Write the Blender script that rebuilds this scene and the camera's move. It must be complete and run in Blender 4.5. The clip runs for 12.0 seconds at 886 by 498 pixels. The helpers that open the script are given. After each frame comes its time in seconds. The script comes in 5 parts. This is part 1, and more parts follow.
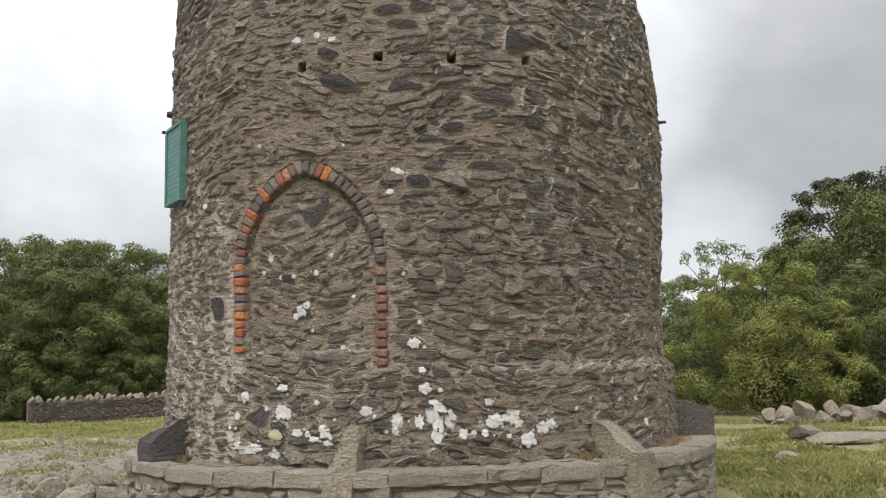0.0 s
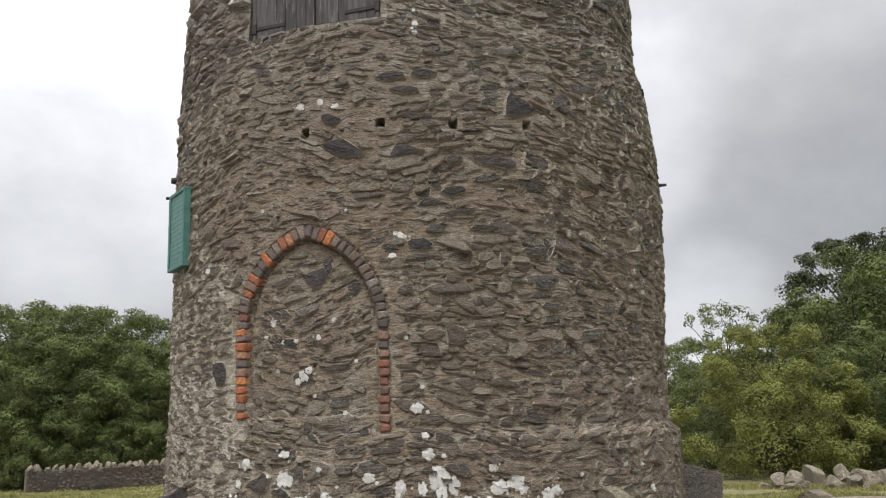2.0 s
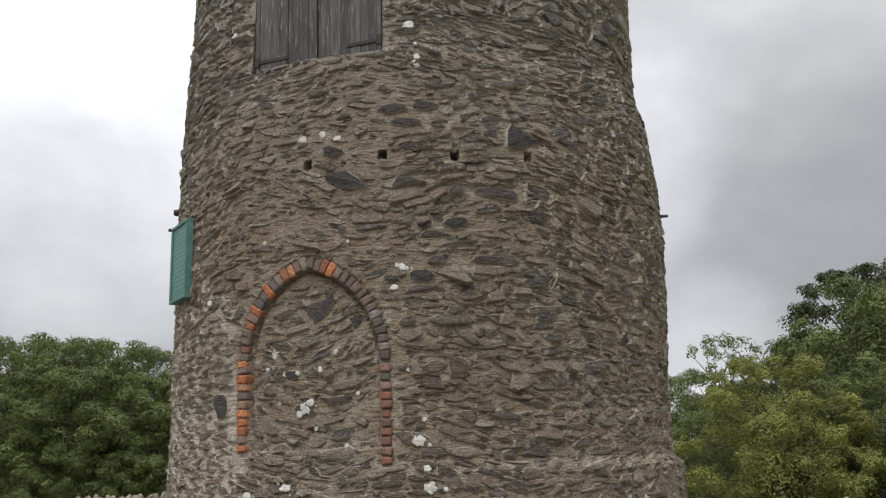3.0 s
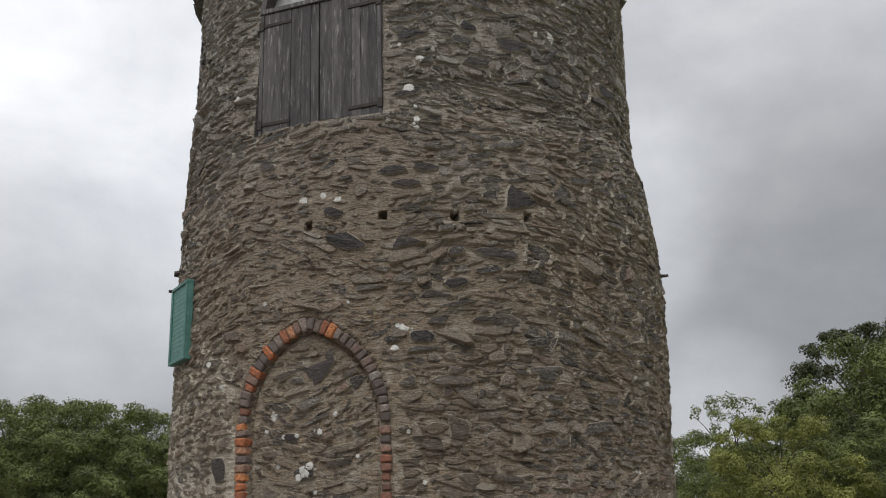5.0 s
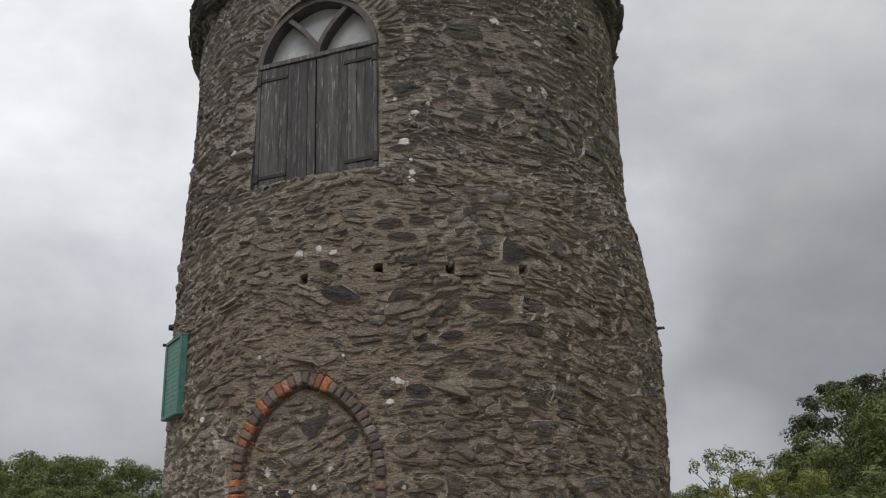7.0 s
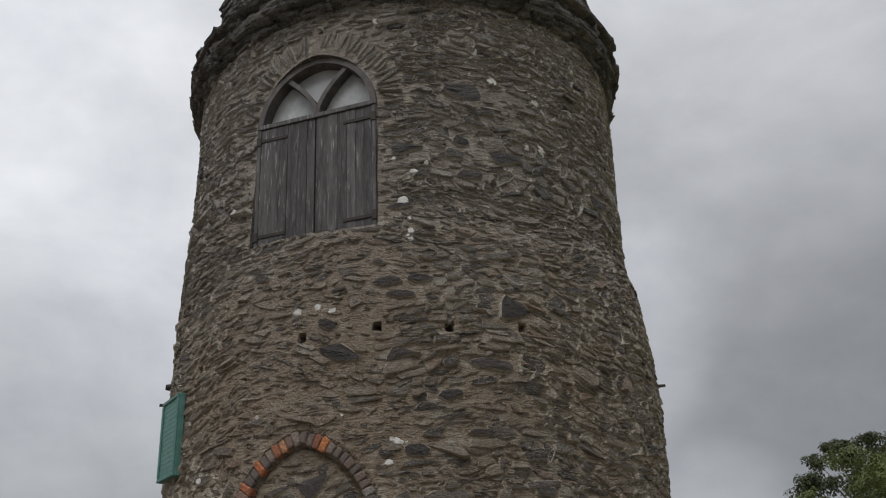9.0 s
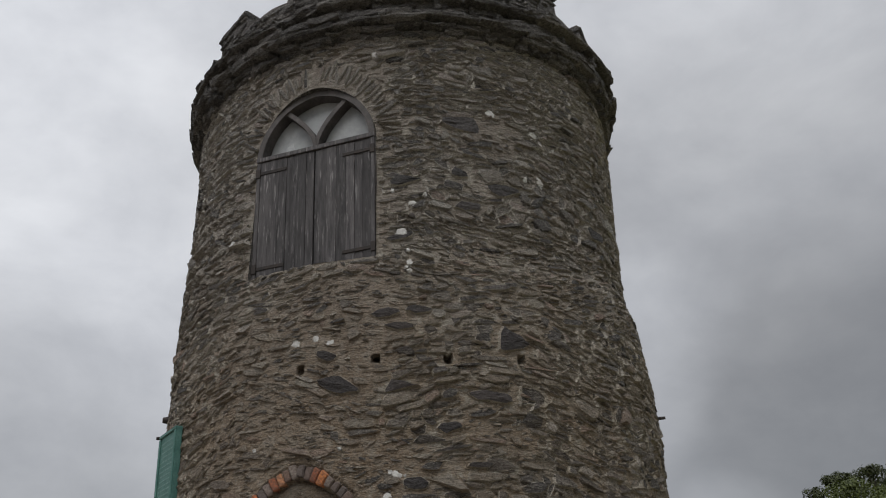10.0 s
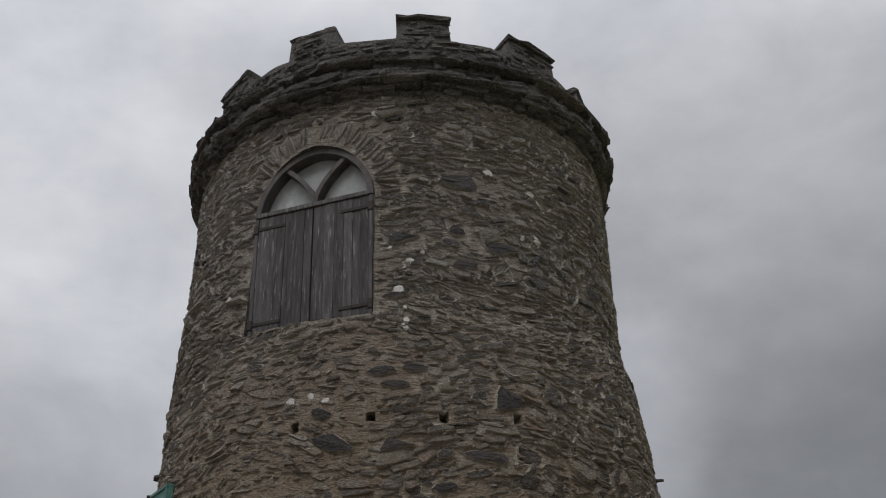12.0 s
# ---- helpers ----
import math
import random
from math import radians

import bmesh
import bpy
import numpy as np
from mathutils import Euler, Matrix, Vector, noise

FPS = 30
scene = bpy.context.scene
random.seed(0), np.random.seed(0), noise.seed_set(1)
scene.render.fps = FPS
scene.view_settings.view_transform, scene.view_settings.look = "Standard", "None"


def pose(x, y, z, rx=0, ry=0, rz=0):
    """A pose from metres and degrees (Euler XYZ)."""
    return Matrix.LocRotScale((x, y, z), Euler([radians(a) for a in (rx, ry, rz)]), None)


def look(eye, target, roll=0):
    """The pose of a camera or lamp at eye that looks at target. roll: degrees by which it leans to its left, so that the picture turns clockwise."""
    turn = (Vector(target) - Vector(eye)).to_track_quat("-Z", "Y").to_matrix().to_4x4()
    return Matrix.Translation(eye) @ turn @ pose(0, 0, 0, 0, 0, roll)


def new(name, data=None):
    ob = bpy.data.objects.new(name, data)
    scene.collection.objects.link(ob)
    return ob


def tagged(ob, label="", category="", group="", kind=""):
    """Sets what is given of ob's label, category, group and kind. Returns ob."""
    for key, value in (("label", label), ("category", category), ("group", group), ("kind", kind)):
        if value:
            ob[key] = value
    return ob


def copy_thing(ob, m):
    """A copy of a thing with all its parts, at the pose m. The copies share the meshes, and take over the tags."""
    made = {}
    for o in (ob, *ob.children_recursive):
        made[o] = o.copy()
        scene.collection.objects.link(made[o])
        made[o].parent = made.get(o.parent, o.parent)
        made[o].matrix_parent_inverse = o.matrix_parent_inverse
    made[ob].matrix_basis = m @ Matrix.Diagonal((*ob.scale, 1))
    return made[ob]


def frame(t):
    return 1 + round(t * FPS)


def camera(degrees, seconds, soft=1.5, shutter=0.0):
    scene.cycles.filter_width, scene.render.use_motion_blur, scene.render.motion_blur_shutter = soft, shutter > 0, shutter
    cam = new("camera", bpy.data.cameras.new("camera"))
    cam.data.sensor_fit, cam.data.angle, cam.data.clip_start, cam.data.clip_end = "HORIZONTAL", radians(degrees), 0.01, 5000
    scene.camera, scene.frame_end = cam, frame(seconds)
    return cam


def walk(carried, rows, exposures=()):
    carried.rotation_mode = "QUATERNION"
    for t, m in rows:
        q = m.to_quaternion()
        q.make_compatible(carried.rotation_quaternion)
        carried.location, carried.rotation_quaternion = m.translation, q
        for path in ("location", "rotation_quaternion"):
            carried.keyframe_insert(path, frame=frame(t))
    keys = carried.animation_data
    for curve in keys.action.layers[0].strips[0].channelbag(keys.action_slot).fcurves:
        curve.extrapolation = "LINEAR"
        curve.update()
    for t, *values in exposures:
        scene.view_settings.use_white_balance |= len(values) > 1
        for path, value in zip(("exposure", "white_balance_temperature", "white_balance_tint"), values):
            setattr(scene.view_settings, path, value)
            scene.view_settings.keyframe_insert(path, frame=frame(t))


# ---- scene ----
SENSOR_DEGREES = 52.2
cam = camera(SENSOR_DEGREES, 12.0, soft=1.1)
EYE = Vector((0.0, -10.0, 1.6))
# seconds, pan to the right, tilt up, roll (degrees): a hand-held tilt up the tower
PATH = [(0, 1.71, 7.00, -1.40), (0.5, 1.70, 8.01, -1.48), (1, 1.69, 8.93, -1.56), (1.5, 1.68, 9.87, -1.68), (2, 1.66, 11.03, -1.75),
        (2.5, 1.64, 12.14, -1.84), (3, 1.60, 13.02, -1.82), (5, 1.71, 16.84, -2.03), (5.5, 1.84, 17.82, -2.12), (6, 1.95, 18.59, -2.14),
        (6.5, 2.05, 19.40, -2.22), (7, 2.14, 20.16, -2.31), (9, 2.39, 23.82, -2.64), (9.5, 2.47, 24.89, -2.70), (10, 2.59, 25.82, -2.77),
        (10.5, 2.69, 26.79, -2.84), (11, 2.78, 27.67, -2.68), (11.5, 2.88, 28.58, -2.48), (12, 2.97, 29.46, -2.39)]


def aim(pan, tilt):
    p, t = radians(pan), radians(tilt)
    return EYE + Vector((math.sin(p) * math.cos(t), math.cos(p) * math.cos(t), math.sin(t)))


EXPOSURES = [(0, 0.46, 6470, 9), (3, 0.17, 6450, 9), (5, -0.14, 6390, 9), (7, -0.31, 6390, 9.5), (9, -0.46, 6340, 9.5), (10, -0.58, 6320, 9.5), (12, -0.76, 6300, 10.5)]
walk(cam, [(t, look(EYE, aim(p, a), r)) for t, p, a, r in PATH], EXPOSURES)

# ---- world and sun ----
SUN_AZ, SUN_EL = radians(195), radians(52)   # compass angle from +y towards +x: behind the camera
world = bpy.data.worlds.new("overcast_sky")
scene.world = world
world.use_nodes = True


class Nodes:
    """A short hand for node trees."""

    def __init__(self, tree):
        self.t = tree

    def n(self, kind, **sets):
        node = self.t.nodes.new(kind)
        for key, value in sets.items():
            if key in node.bl_rna.properties:
                setattr(node, key, value)
            else:
                node.inputs[key.replace("_", " ")].default_value = value
        return node

    def l(self, a, b):
        self.t.links.new(a, b)

    def put(self, value, socket):
        if isinstance(value, bpy.types.NodeSocket):
            self.l(value, socket)
        else:
            socket.default_value = value

    def math(self, op, a, b=0.0, clamp=False):
        m = self.n("ShaderNodeMath", operation=op, use_clamp=clamp)
        self.put(a, m.inputs[0]), self.put(b, m.inputs[1])
        return m.outputs[0]

    def mix(self, fac, a, b, blend="MIX"):
        m = self.n("ShaderNodeMix", data_type="RGBA", blend_type=blend)
        self.put(fac, m.inputs[0])
        for v, s in ((a, m.inputs[6]), (b, m.inputs[7])):
            self.put((*v, 1) if isinstance(v, tuple) and len(v) == 3 else v, s)
        return m.outputs[2]

    def noise(self, vec, scale, detail=4.0, rough=0.55, distort=0.0):
        m = self.n("ShaderNodeTexNoise")
        self.l(vec, m.inputs["Vector"])
        m.inputs["Scale"].default_value, m.inputs["Detail"].default_value = scale, detail
        m.inputs["Roughness"].default_value, m.inputs["Distortion"].default_value = rough, distort
        return m.outputs["Fac"]

    def ramp(self, fac, stops):
        m = self.n("ShaderNodeValToRGB")
        e = m.color_ramp.elements
        while len(e) < len(stops):
            e.new(0.5)
        for el, (pos, col) in zip(e, stops):
            el.position = pos
            el.color = (col, col, col, 1) if isinstance(col, (int, float)) else (*col, 1)
        self.put(fac, m.inputs[0])
        return m.outputs[0]

    def mapped(self, vec, scale=(1, 1, 1), loc=(0, 0, 0)):
        m = self.n("ShaderNodeMapping")
        self.l(vec, m.inputs[0])
        m.inputs["Scale"].default_value, m.inputs["Location"].default_value = scale, loc
        return m.outputs[0]


def sky_nodes():
    world.node_tree.nodes.clear()
    k = Nodes(world.node_tree)
    d = k.n("ShaderNodeTexCoord").outputs["Generated"]
    sky = k.n("ShaderNodeTexSky", sky_type="NISHITA", sun_disc=False, sun_elevation=SUN_EL, sun_rotation=SUN_AZ)
    x, y, z = k.n("ShaderNodeSeparateXYZ").outputs
    k.l(d, x.node.inputs[0])
    # ragged edges: the directions are bent by a slow noise
    bend = k.n("ShaderNodeTexNoise")
    k.l(d, bend.inputs["Vector"])
    bend.inputs["Scale"].default_value, bend.inputs["Detail"].default_value = 4.0, 3.0
    off = k.n("ShaderNodeVectorMath", operation="MULTIPLY_ADD")
    k.l(bend.outputs["Color"], off.inputs[0])
    off.inputs[1].default_value, off.inputs[2].default_value = (0.16, 0.16, 0.16), (-0.08, -0.08, -0.08)
    bent = k.n("ShaderNodeVectorMath", operation="ADD")
    k.l(d, bent.inputs[0]), k.l(off.outputs[0], bent.inputs[1])
    unit = k.n("ShaderNodeVectorMath", operation="NORMALIZE")
    k.l(bent.outputs[0], unit.inputs[0])
    # clouds: long soft banks, flattened towards the horizon
    banks = k.noise(k.mapped(d, (1.0, 1.0, 1.9), (0.95, 0.10, 0.30)), 2.6, 5.0, 0.5, 0.15)
    wisps = k.noise(k.mapped(d, (1.0, 1.0, 1.5), (2.0, 0.0, 0.0)), 5.0, 6.0, 0.58, 0.2)
    body = k.math("ADD", k.math("MULTIPLY", banks, 0.55), k.math("MULTIPLY", wisps, 0.45))

    def toward(az, el, wide, narrow):
        """1 near a direction of the sky, falling to 0."""
        v = k.n("ShaderNodeVectorMath", operation="DOT_PRODUCT")
        k.l(unit.outputs[0], v.inputs[0])
        a, e = radians(az), radians(el)
        v.inputs[1].default_value = (math.sin(a) * math.cos(e), math.cos(a) * math.cos(e), math.sin(e))
        m = k.n("ShaderNodeMapRange", interpolation_type="SMOOTHSTEP")
        k.l(v.outputs["Value"], m.inputs[0])
        m.inputs[1].default_value, m.inputs[2].default_value = math.cos(radians(wide)), math.cos(radians(narrow))
        return m.outputs[0]

    # the cover is thin and white over the west and overhead, and a rain bank lies low in the east
    light = k.math("MULTIPLY_ADD", toward(-27, 23, 23, 5), 0.36)
    light.node.inputs[2].default_value = 0.59
    light = k.math("ADD", light, k.math("MULTIPLY", toward(0, 90, 62, 30), 0.70))
    light = k.math("SUBTRACT", light, k.math("MULTIPLY", toward(27, 12, 16, 1), 0.27))
    light = k.math("SUBTRACT", light, k.math("MULTIPLY", toward(-25, 9, 17, 3), 0.30))
    # brighter cloud beside the rain bank and under it
    light = k.math("ADD", light, k.math("MULTIPLY", toward(14, 19, 8, 1), 0.14))
    light = k.math("ADD", light, k.math("MULTIPLY", toward(18, 6, 6, 0.5), 0.10))
    light = k.math("MULTIPLY", light, k.math("MULTIPLY_ADD", body, 1.6))
    light.node.inputs[1].links[0].from_node.inputs[2].default_value = 0.27
    cloud = k.mix(1.0, k.ramp(body, [(0.3, (0.97, 0.98, 1.03)), (0.7, (1.0, 0.998, 1.01))]), light, "MULTIPLY")
    dim = k.mix(1.0, sky.outputs[0], (0.1, 0.1, 0.1), "MULTIPLY")
    col = k.mix(0.93, dim, cloud)
    bg = k.n("ShaderNodeBackground")
    k.l(col, bg.inputs[0])
    bg.inputs[1].default_value = 1.0
    k.l(bg.outputs[0], k.n("ShaderNodeOutputWorld").inputs[0])


sky_nodes()
sun = new("sun", bpy.data.lights.new("sun", "SUN"))
sun.data.energy, sun.data.angle, sun.data.color = 1.85, radians(36), (1.0, 0.965, 0.92)
sun.matrix_world = look((0, 0, 30), Vector((0, 0, 30)) - Vector((math.sin(SUN_AZ) * math.cos(SUN_EL), math.cos(SUN_AZ) * math.cos(SUN_EL), math.sin(SUN_EL))))


# ---- materials ----
def material(name):
    m = bpy.data.materials.new(name)
    m.use_nodes = True
    m.node_tree.nodes.clear()
    k = Nodes(m.node_tree)
    k.bsdf = k.n("ShaderNodeBsdfPrincipled")
    k.out = k.n("ShaderNodeOutputMaterial")
    k.l(k.bsdf.outputs[0], k.out.inputs[0])
    k.pos = k.n("ShaderNodeTexCoord").outputs["Object"]
    return m, k


def piece_random(k):
    """One random number for each stone, whether it is an object or an island of a joined mesh."""
    a = k.n("ShaderNodeObjectInfo").outputs["Random"]
    b = k.n("ShaderNodeNewGeometry").outputs["Random Per Island"]
    return k.math("FRACT", k.math("ADD", a, b))


def bump(k, height, strength, distance):
    b = k.n("ShaderNodeBump")
    b.inputs["Strength"].default_value, b.inputs["Distance"].default_value = strength, distance
    k.l(height, b.inputs["Height"])
    k.l(b.outputs[0], k.bsdf.inputs["Normal"])


def veins(k, vec, scale, width, bend=1.2):
    """Thin wandering lines: 1 on the line, 0 off it."""
    n = k.noise(vec, scale, 5, 0.62, bend)
    off = k.math("ABSOLUTE", k.math("SUBTRACT", n, 0.5))
    return k.ramp(off, [(0.0, 1.0), (width, 0.0)])


def stone_material(name, stops, fleck=0.5, rough=0.85, grain=(1, 1, 3.0), tint=0.35, low=0.45, top=1.6, veined=0.75, crusts=0.75):
    """Slaty stone: a colour for each piece, bedding grain, pale crusts and flecks, dark weathering, painted crevice
    shade.
    """
    m, k = material(name)
    r = piece_random(k)
    base = k.ramp(r, stops)
    g = k.mapped(k.pos, grain)
    fine = k.noise(g, 36, 6, 0.7)
    blot = k.noise(g, 9, 5, 0.65)
    wide = k.noise(k.pos, 0.75, 4, 0.55)
    col = k.mix(k.ramp(fine, [(0.34, 0.0), (0.66, 1.0)]), k.mix(1.0, base, (low, low, low), "MULTIPLY"), k.mix(1.0, base, (top, top, top), "MULTIPLY"))
    crust = k.math("MULTIPLY", k.ramp(blot, [(0.50, 0.0), (0.62, crusts)]), k.ramp(fine, [(0.45, 0.0), (0.6, 1.0)]))
    col = k.mix(crust, col, (0.46, 0.425, 0.36))
    col = k.mix(k.ramp(k.noise(k.pos, 80, 3, 0.7), [(0.60, 0.0), (0.70, fleck)]), col, (0.52, 0.51, 0.47))
    # earth-stained below, greyer and cleaner higher up
    z = k.n("ShaderNodeSeparateXYZ")
    k.l(k.pos, z.inputs[0])
    height = k.n("ShaderNodeMapRange")
    k.l(z.outputs[2], height.inputs[0])
    for socket, value in zip(height.inputs[1:5], (3.2, 6.2, 0.07, -0.12)):
        socket.default_value = value
    col = k.mix(k.ramp(k.math("ADD", wide, height.outputs[0]), [(0.46, 0.0), (0.66, tint)]), col, (0.24, 0.17, 0.108))
    col = k.mix(k.ramp(k.noise(k.pos, 1.9, 4, 0.6), [(0.55, 0.0), (0.72, tint * 0.7)]), col, (0.135, 0.112, 0.09))
    grey = k.n("ShaderNodeMapRange")
    k.l(z.outputs[2], grey.inputs[0])
    for socket, value in zip(grey.inputs[1:5], (4.4, 6.2, 1.0, 0.62)):
        socket.default_value = value
    hue = k.n("ShaderNodeHueSaturation")
    k.l(grey.outputs[0], hue.inputs["Saturation"])
    k.l(col, hue.inputs["Color"])
    col = hue.outputs[0]
    # random near-black lines put the shade of crevices into the colour
    crevice_shade = veins(k, k.mapped(k.pos, (1, 1, 2.2), (3.1, 0, 0)), 11, 0.022)
    seam = veins(k, k.mapped(k.pos, (1, 1, 2.4), (0, 5.2, 0)), 13, 0.020)
    col = k.mix(k.math("MULTIPLY", crevice_shade, veined), col, (0.035, 0.032, 0.03))
    col = k.mix(k.math("MULTIPLY", seam, veined * 0.6), col, (0.42, 0.39, 0.335))
    k.l(col, k.bsdf.inputs["Base Color"])
    k.bsdf.inputs["Roughness"].default_value = rough
    h = k.math("ADD", k.math("MULTIPLY", fine, 0.7), k.math("MULTIPLY", blot, 0.9))
    h = k.math("SUBTRACT", h, k.math("MULTIPLY", crevice_shade, 0.35))
    bump(k, h, 1.0, 0.06)
    return m


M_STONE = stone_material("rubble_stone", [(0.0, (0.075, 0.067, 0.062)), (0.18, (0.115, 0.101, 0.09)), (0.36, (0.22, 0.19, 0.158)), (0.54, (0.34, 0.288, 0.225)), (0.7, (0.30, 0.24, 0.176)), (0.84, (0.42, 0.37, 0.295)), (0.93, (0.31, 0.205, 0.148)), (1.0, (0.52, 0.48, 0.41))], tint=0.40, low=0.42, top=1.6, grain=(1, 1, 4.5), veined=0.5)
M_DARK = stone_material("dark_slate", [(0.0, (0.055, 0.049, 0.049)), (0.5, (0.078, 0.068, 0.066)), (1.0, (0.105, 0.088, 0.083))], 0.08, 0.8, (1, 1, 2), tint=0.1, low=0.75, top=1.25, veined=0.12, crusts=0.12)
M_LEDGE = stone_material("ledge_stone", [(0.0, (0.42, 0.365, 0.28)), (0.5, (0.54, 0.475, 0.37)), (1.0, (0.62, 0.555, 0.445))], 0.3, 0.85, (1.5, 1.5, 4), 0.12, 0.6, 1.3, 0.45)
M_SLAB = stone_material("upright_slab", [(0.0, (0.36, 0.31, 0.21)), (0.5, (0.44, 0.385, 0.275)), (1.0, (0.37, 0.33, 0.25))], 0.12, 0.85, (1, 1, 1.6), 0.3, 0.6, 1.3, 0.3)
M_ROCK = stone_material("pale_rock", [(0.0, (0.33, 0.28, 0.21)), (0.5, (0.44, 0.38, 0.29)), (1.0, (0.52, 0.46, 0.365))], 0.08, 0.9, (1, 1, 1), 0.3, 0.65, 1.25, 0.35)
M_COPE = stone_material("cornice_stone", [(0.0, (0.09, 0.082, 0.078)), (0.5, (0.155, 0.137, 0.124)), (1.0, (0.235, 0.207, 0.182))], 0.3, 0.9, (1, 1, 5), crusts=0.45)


def mortar_material(name, tones, crumbs):
    m, k = material(name)
    a = k.noise(k.pos, 1.3, 4, 0.6)
    col = k.ramp(a, tones)
    z = k.n("ShaderNodeSeparateXYZ")
    k.l(k.pos, z.inputs[0])
    grey = k.n("ShaderNodeMapRange")
    k.l(z.outputs[2], grey.inputs[0])
    for socket, value in zip(grey.inputs[1:5], (3.6, 6.0, 0.0, 0.7)):
        socket.default_value = value
    hue = k.n("ShaderNodeHueSaturation")
    hue.inputs["Saturation"].default_value = 0.4
    k.l(col, hue.inputs["Color"])
    col = k.mix(grey.outputs[0], col, hue.outputs[0])
    flat = k.mapped(k.pos, (1, 1, 2.6))
    fine = k.noise(flat, 38, 6, 0.7)
    cells = k.n("ShaderNodeTexVoronoi", feature="DISTANCE_TO_EDGE")
    k.l(k.mapped(k.pos, (1, 1, 2.8)), cells.inputs["Vector"])
    cells.inputs["Scale"].default_value = 9
    joint = k.ramp(cells.outputs["Distance"], [(0.0, 0.0), (0.16, 1.0)])
    col = k.mix(k.ramp(fine, [(0.34, 0.0), (0.66, 1.0)]), k.mix(1.0, col, (0.55, 0.54, 0.53), "MULTIPLY"), k.mix(1.0, col, (1.3, 1.3, 1.3), "MULTIPLY"))
    pale = k.ramp(k.noise(k.pos, 11, 5, 0.65), [(0.49, 0.0), (0.62, crumbs)])
    col = k.mix(pale, col, (0.52, 0.485, 0.415))
    # crevice shade painted as random dark lines; no depth here
    crevice_shade = veins(k, k.mapped(k.pos, (1, 1, 2.6), (1.1, 0, 0)), 12, 0.022)
    col = k.mix(k.math("MULTIPLY", crevice_shade, 0.75), col, (0.05, 0.044, 0.038))
    seam = veins(k, k.mapped(k.pos, (1, 1, 2.6), (0, 2.2, 0)), 14, 0.022)
    col = k.mix(k.math("MULTIPLY", seam, 0.5), col, (0.50, 0.465, 0.40))
    k.l(col, k.bsdf.inputs["Base Color"])
    k.bsdf.inputs["Roughness"].default_value = 0.95
    bump(k, k.math("ADD", k.math("ADD", fine, k.noise(flat, 12, 4, 0.6)), k.math("MULTIPLY", joint, 0.12)), 1.0, 0.04)
    return m


M_MORTAR = mortar_material("earthy_mortar", [(0.30, (0.32, 0.28, 0.225)), (0.44, (0.34, 0.275, 0.20)), (0.58, (0.35, 0.27, 0.185)), (0.72, (0.29, 0.255, 0.21))], 0.6)
M_POINTING = mortar_material("pale_pointing", [(0.30, (0.66, 0.615, 0.54)), (0.44, (0.53, 0.47, 0.375)), (0.60, (0.36, 0.295, 0.215)), (0.74, (0.60, 0.55, 0.47))], 0.5)
# pale lime, its colour also lifted for the bright sky on the west
M_LIME = mortar_material("fresh_lime_mortar", [(0.30, (0.62, 0.57, 0.48)), (0.46, (0.59, 0.53, 0.43)), (0.60, (0.54, 0.475, 0.375)), (0.74, (0.60, 0.55, 0.46))], 0.3)
M_OCHRE = mortar_material("ochre_earth_mortar", [(0.30, (0.31, 0.253, 0.192)), (0.46, (0.31, 0.24, 0.168)), (0.60, (0.27, 0.203, 0.138)), (0.74, (0.29, 0.243, 0.186))], 0.3)


def plain_material(name, a, b, scale, rough, bumps=0.004, metal=0.0, stretch=(1, 1, 1), per_piece=0.0, streaks=None):
    m, k = material(name)
    v = k.mapped(k.pos, stretch)
    n1, n2 = k.noise(v, scale, 5, 0.6), k.noise(v, scale * 6, 4, 0.6)
    col = k.mix(k.ramp(n1, [(0.3, 0.0), (0.7, 1.0)]), a, b)
    col = k.mix(k.ramp(n2, [(0.35, 0.35), (0.65, 0.0)]), col, tuple(c * 0.45 for c in a))
    if streaks:
        col = k.mix(k.ramp(k.noise(v, scale * 1.7, 4, 0.6), [(0.58, 0.0), (0.68, 0.7)]), col, streaks)
    if per_piece:
        r = piece_random(k)
        col = k.mix(1.0, col, k.ramp(r, [(0.0, 1 - per_piece), (1.0, 1 + per_piece)]), "MULTIPLY")
    k.l(col, k.bsdf.inputs["Base Color"])
    k.bsdf.inputs["Roughness"].default_value, k.bsdf.inputs["Metallic"].default_value = rough, metal
    bump(k, n2, 0.7, bumps)
    return m


def brick_material(name, stops):
    m, k = material(name)
    col = k.ramp(piece_random(k), stops)
    n = k.noise(k.pos, 45, 5, 0.65)
    col = k.mix(k.ramp(n, [(0.38, 0.8), (0.62, 0.0)]), col, (0.085, 0.062, 0.05))
    col = k.mix(k.ramp(k.noise(k.pos, 13, 4, 0.6), [(0.52, 0.0), (0.7, 0.4)]), col, (0.13, 0.11, 0.095))
    k.l(col, k.bsdf.inputs["Base Color"])
    k.bsdf.inputs["Roughness"].default_value = 0.9
    bump(k, n, 0.8, 0.012)
    return m


M_BRICK = brick_material("red_brick", [(0.0, (0.20, 0.085, 0.055)), (0.3, (0.36, 0.12, 0.055)), (0.6, (0.52, 0.16, 0.055)), (0.85, (0.62, 0.24, 0.08)), (1.0, (0.36, 0.22, 0.155))])
M_BRICK_DULL = brick_material("dull_red_brick", [(0.0, (0.15, 0.08, 0.062)), (0.4, (0.25, 0.105, 0.07)), (0.75, (0.33, 0.125, 0.075)), (1.0, (0.28, 0.17, 0.13))])
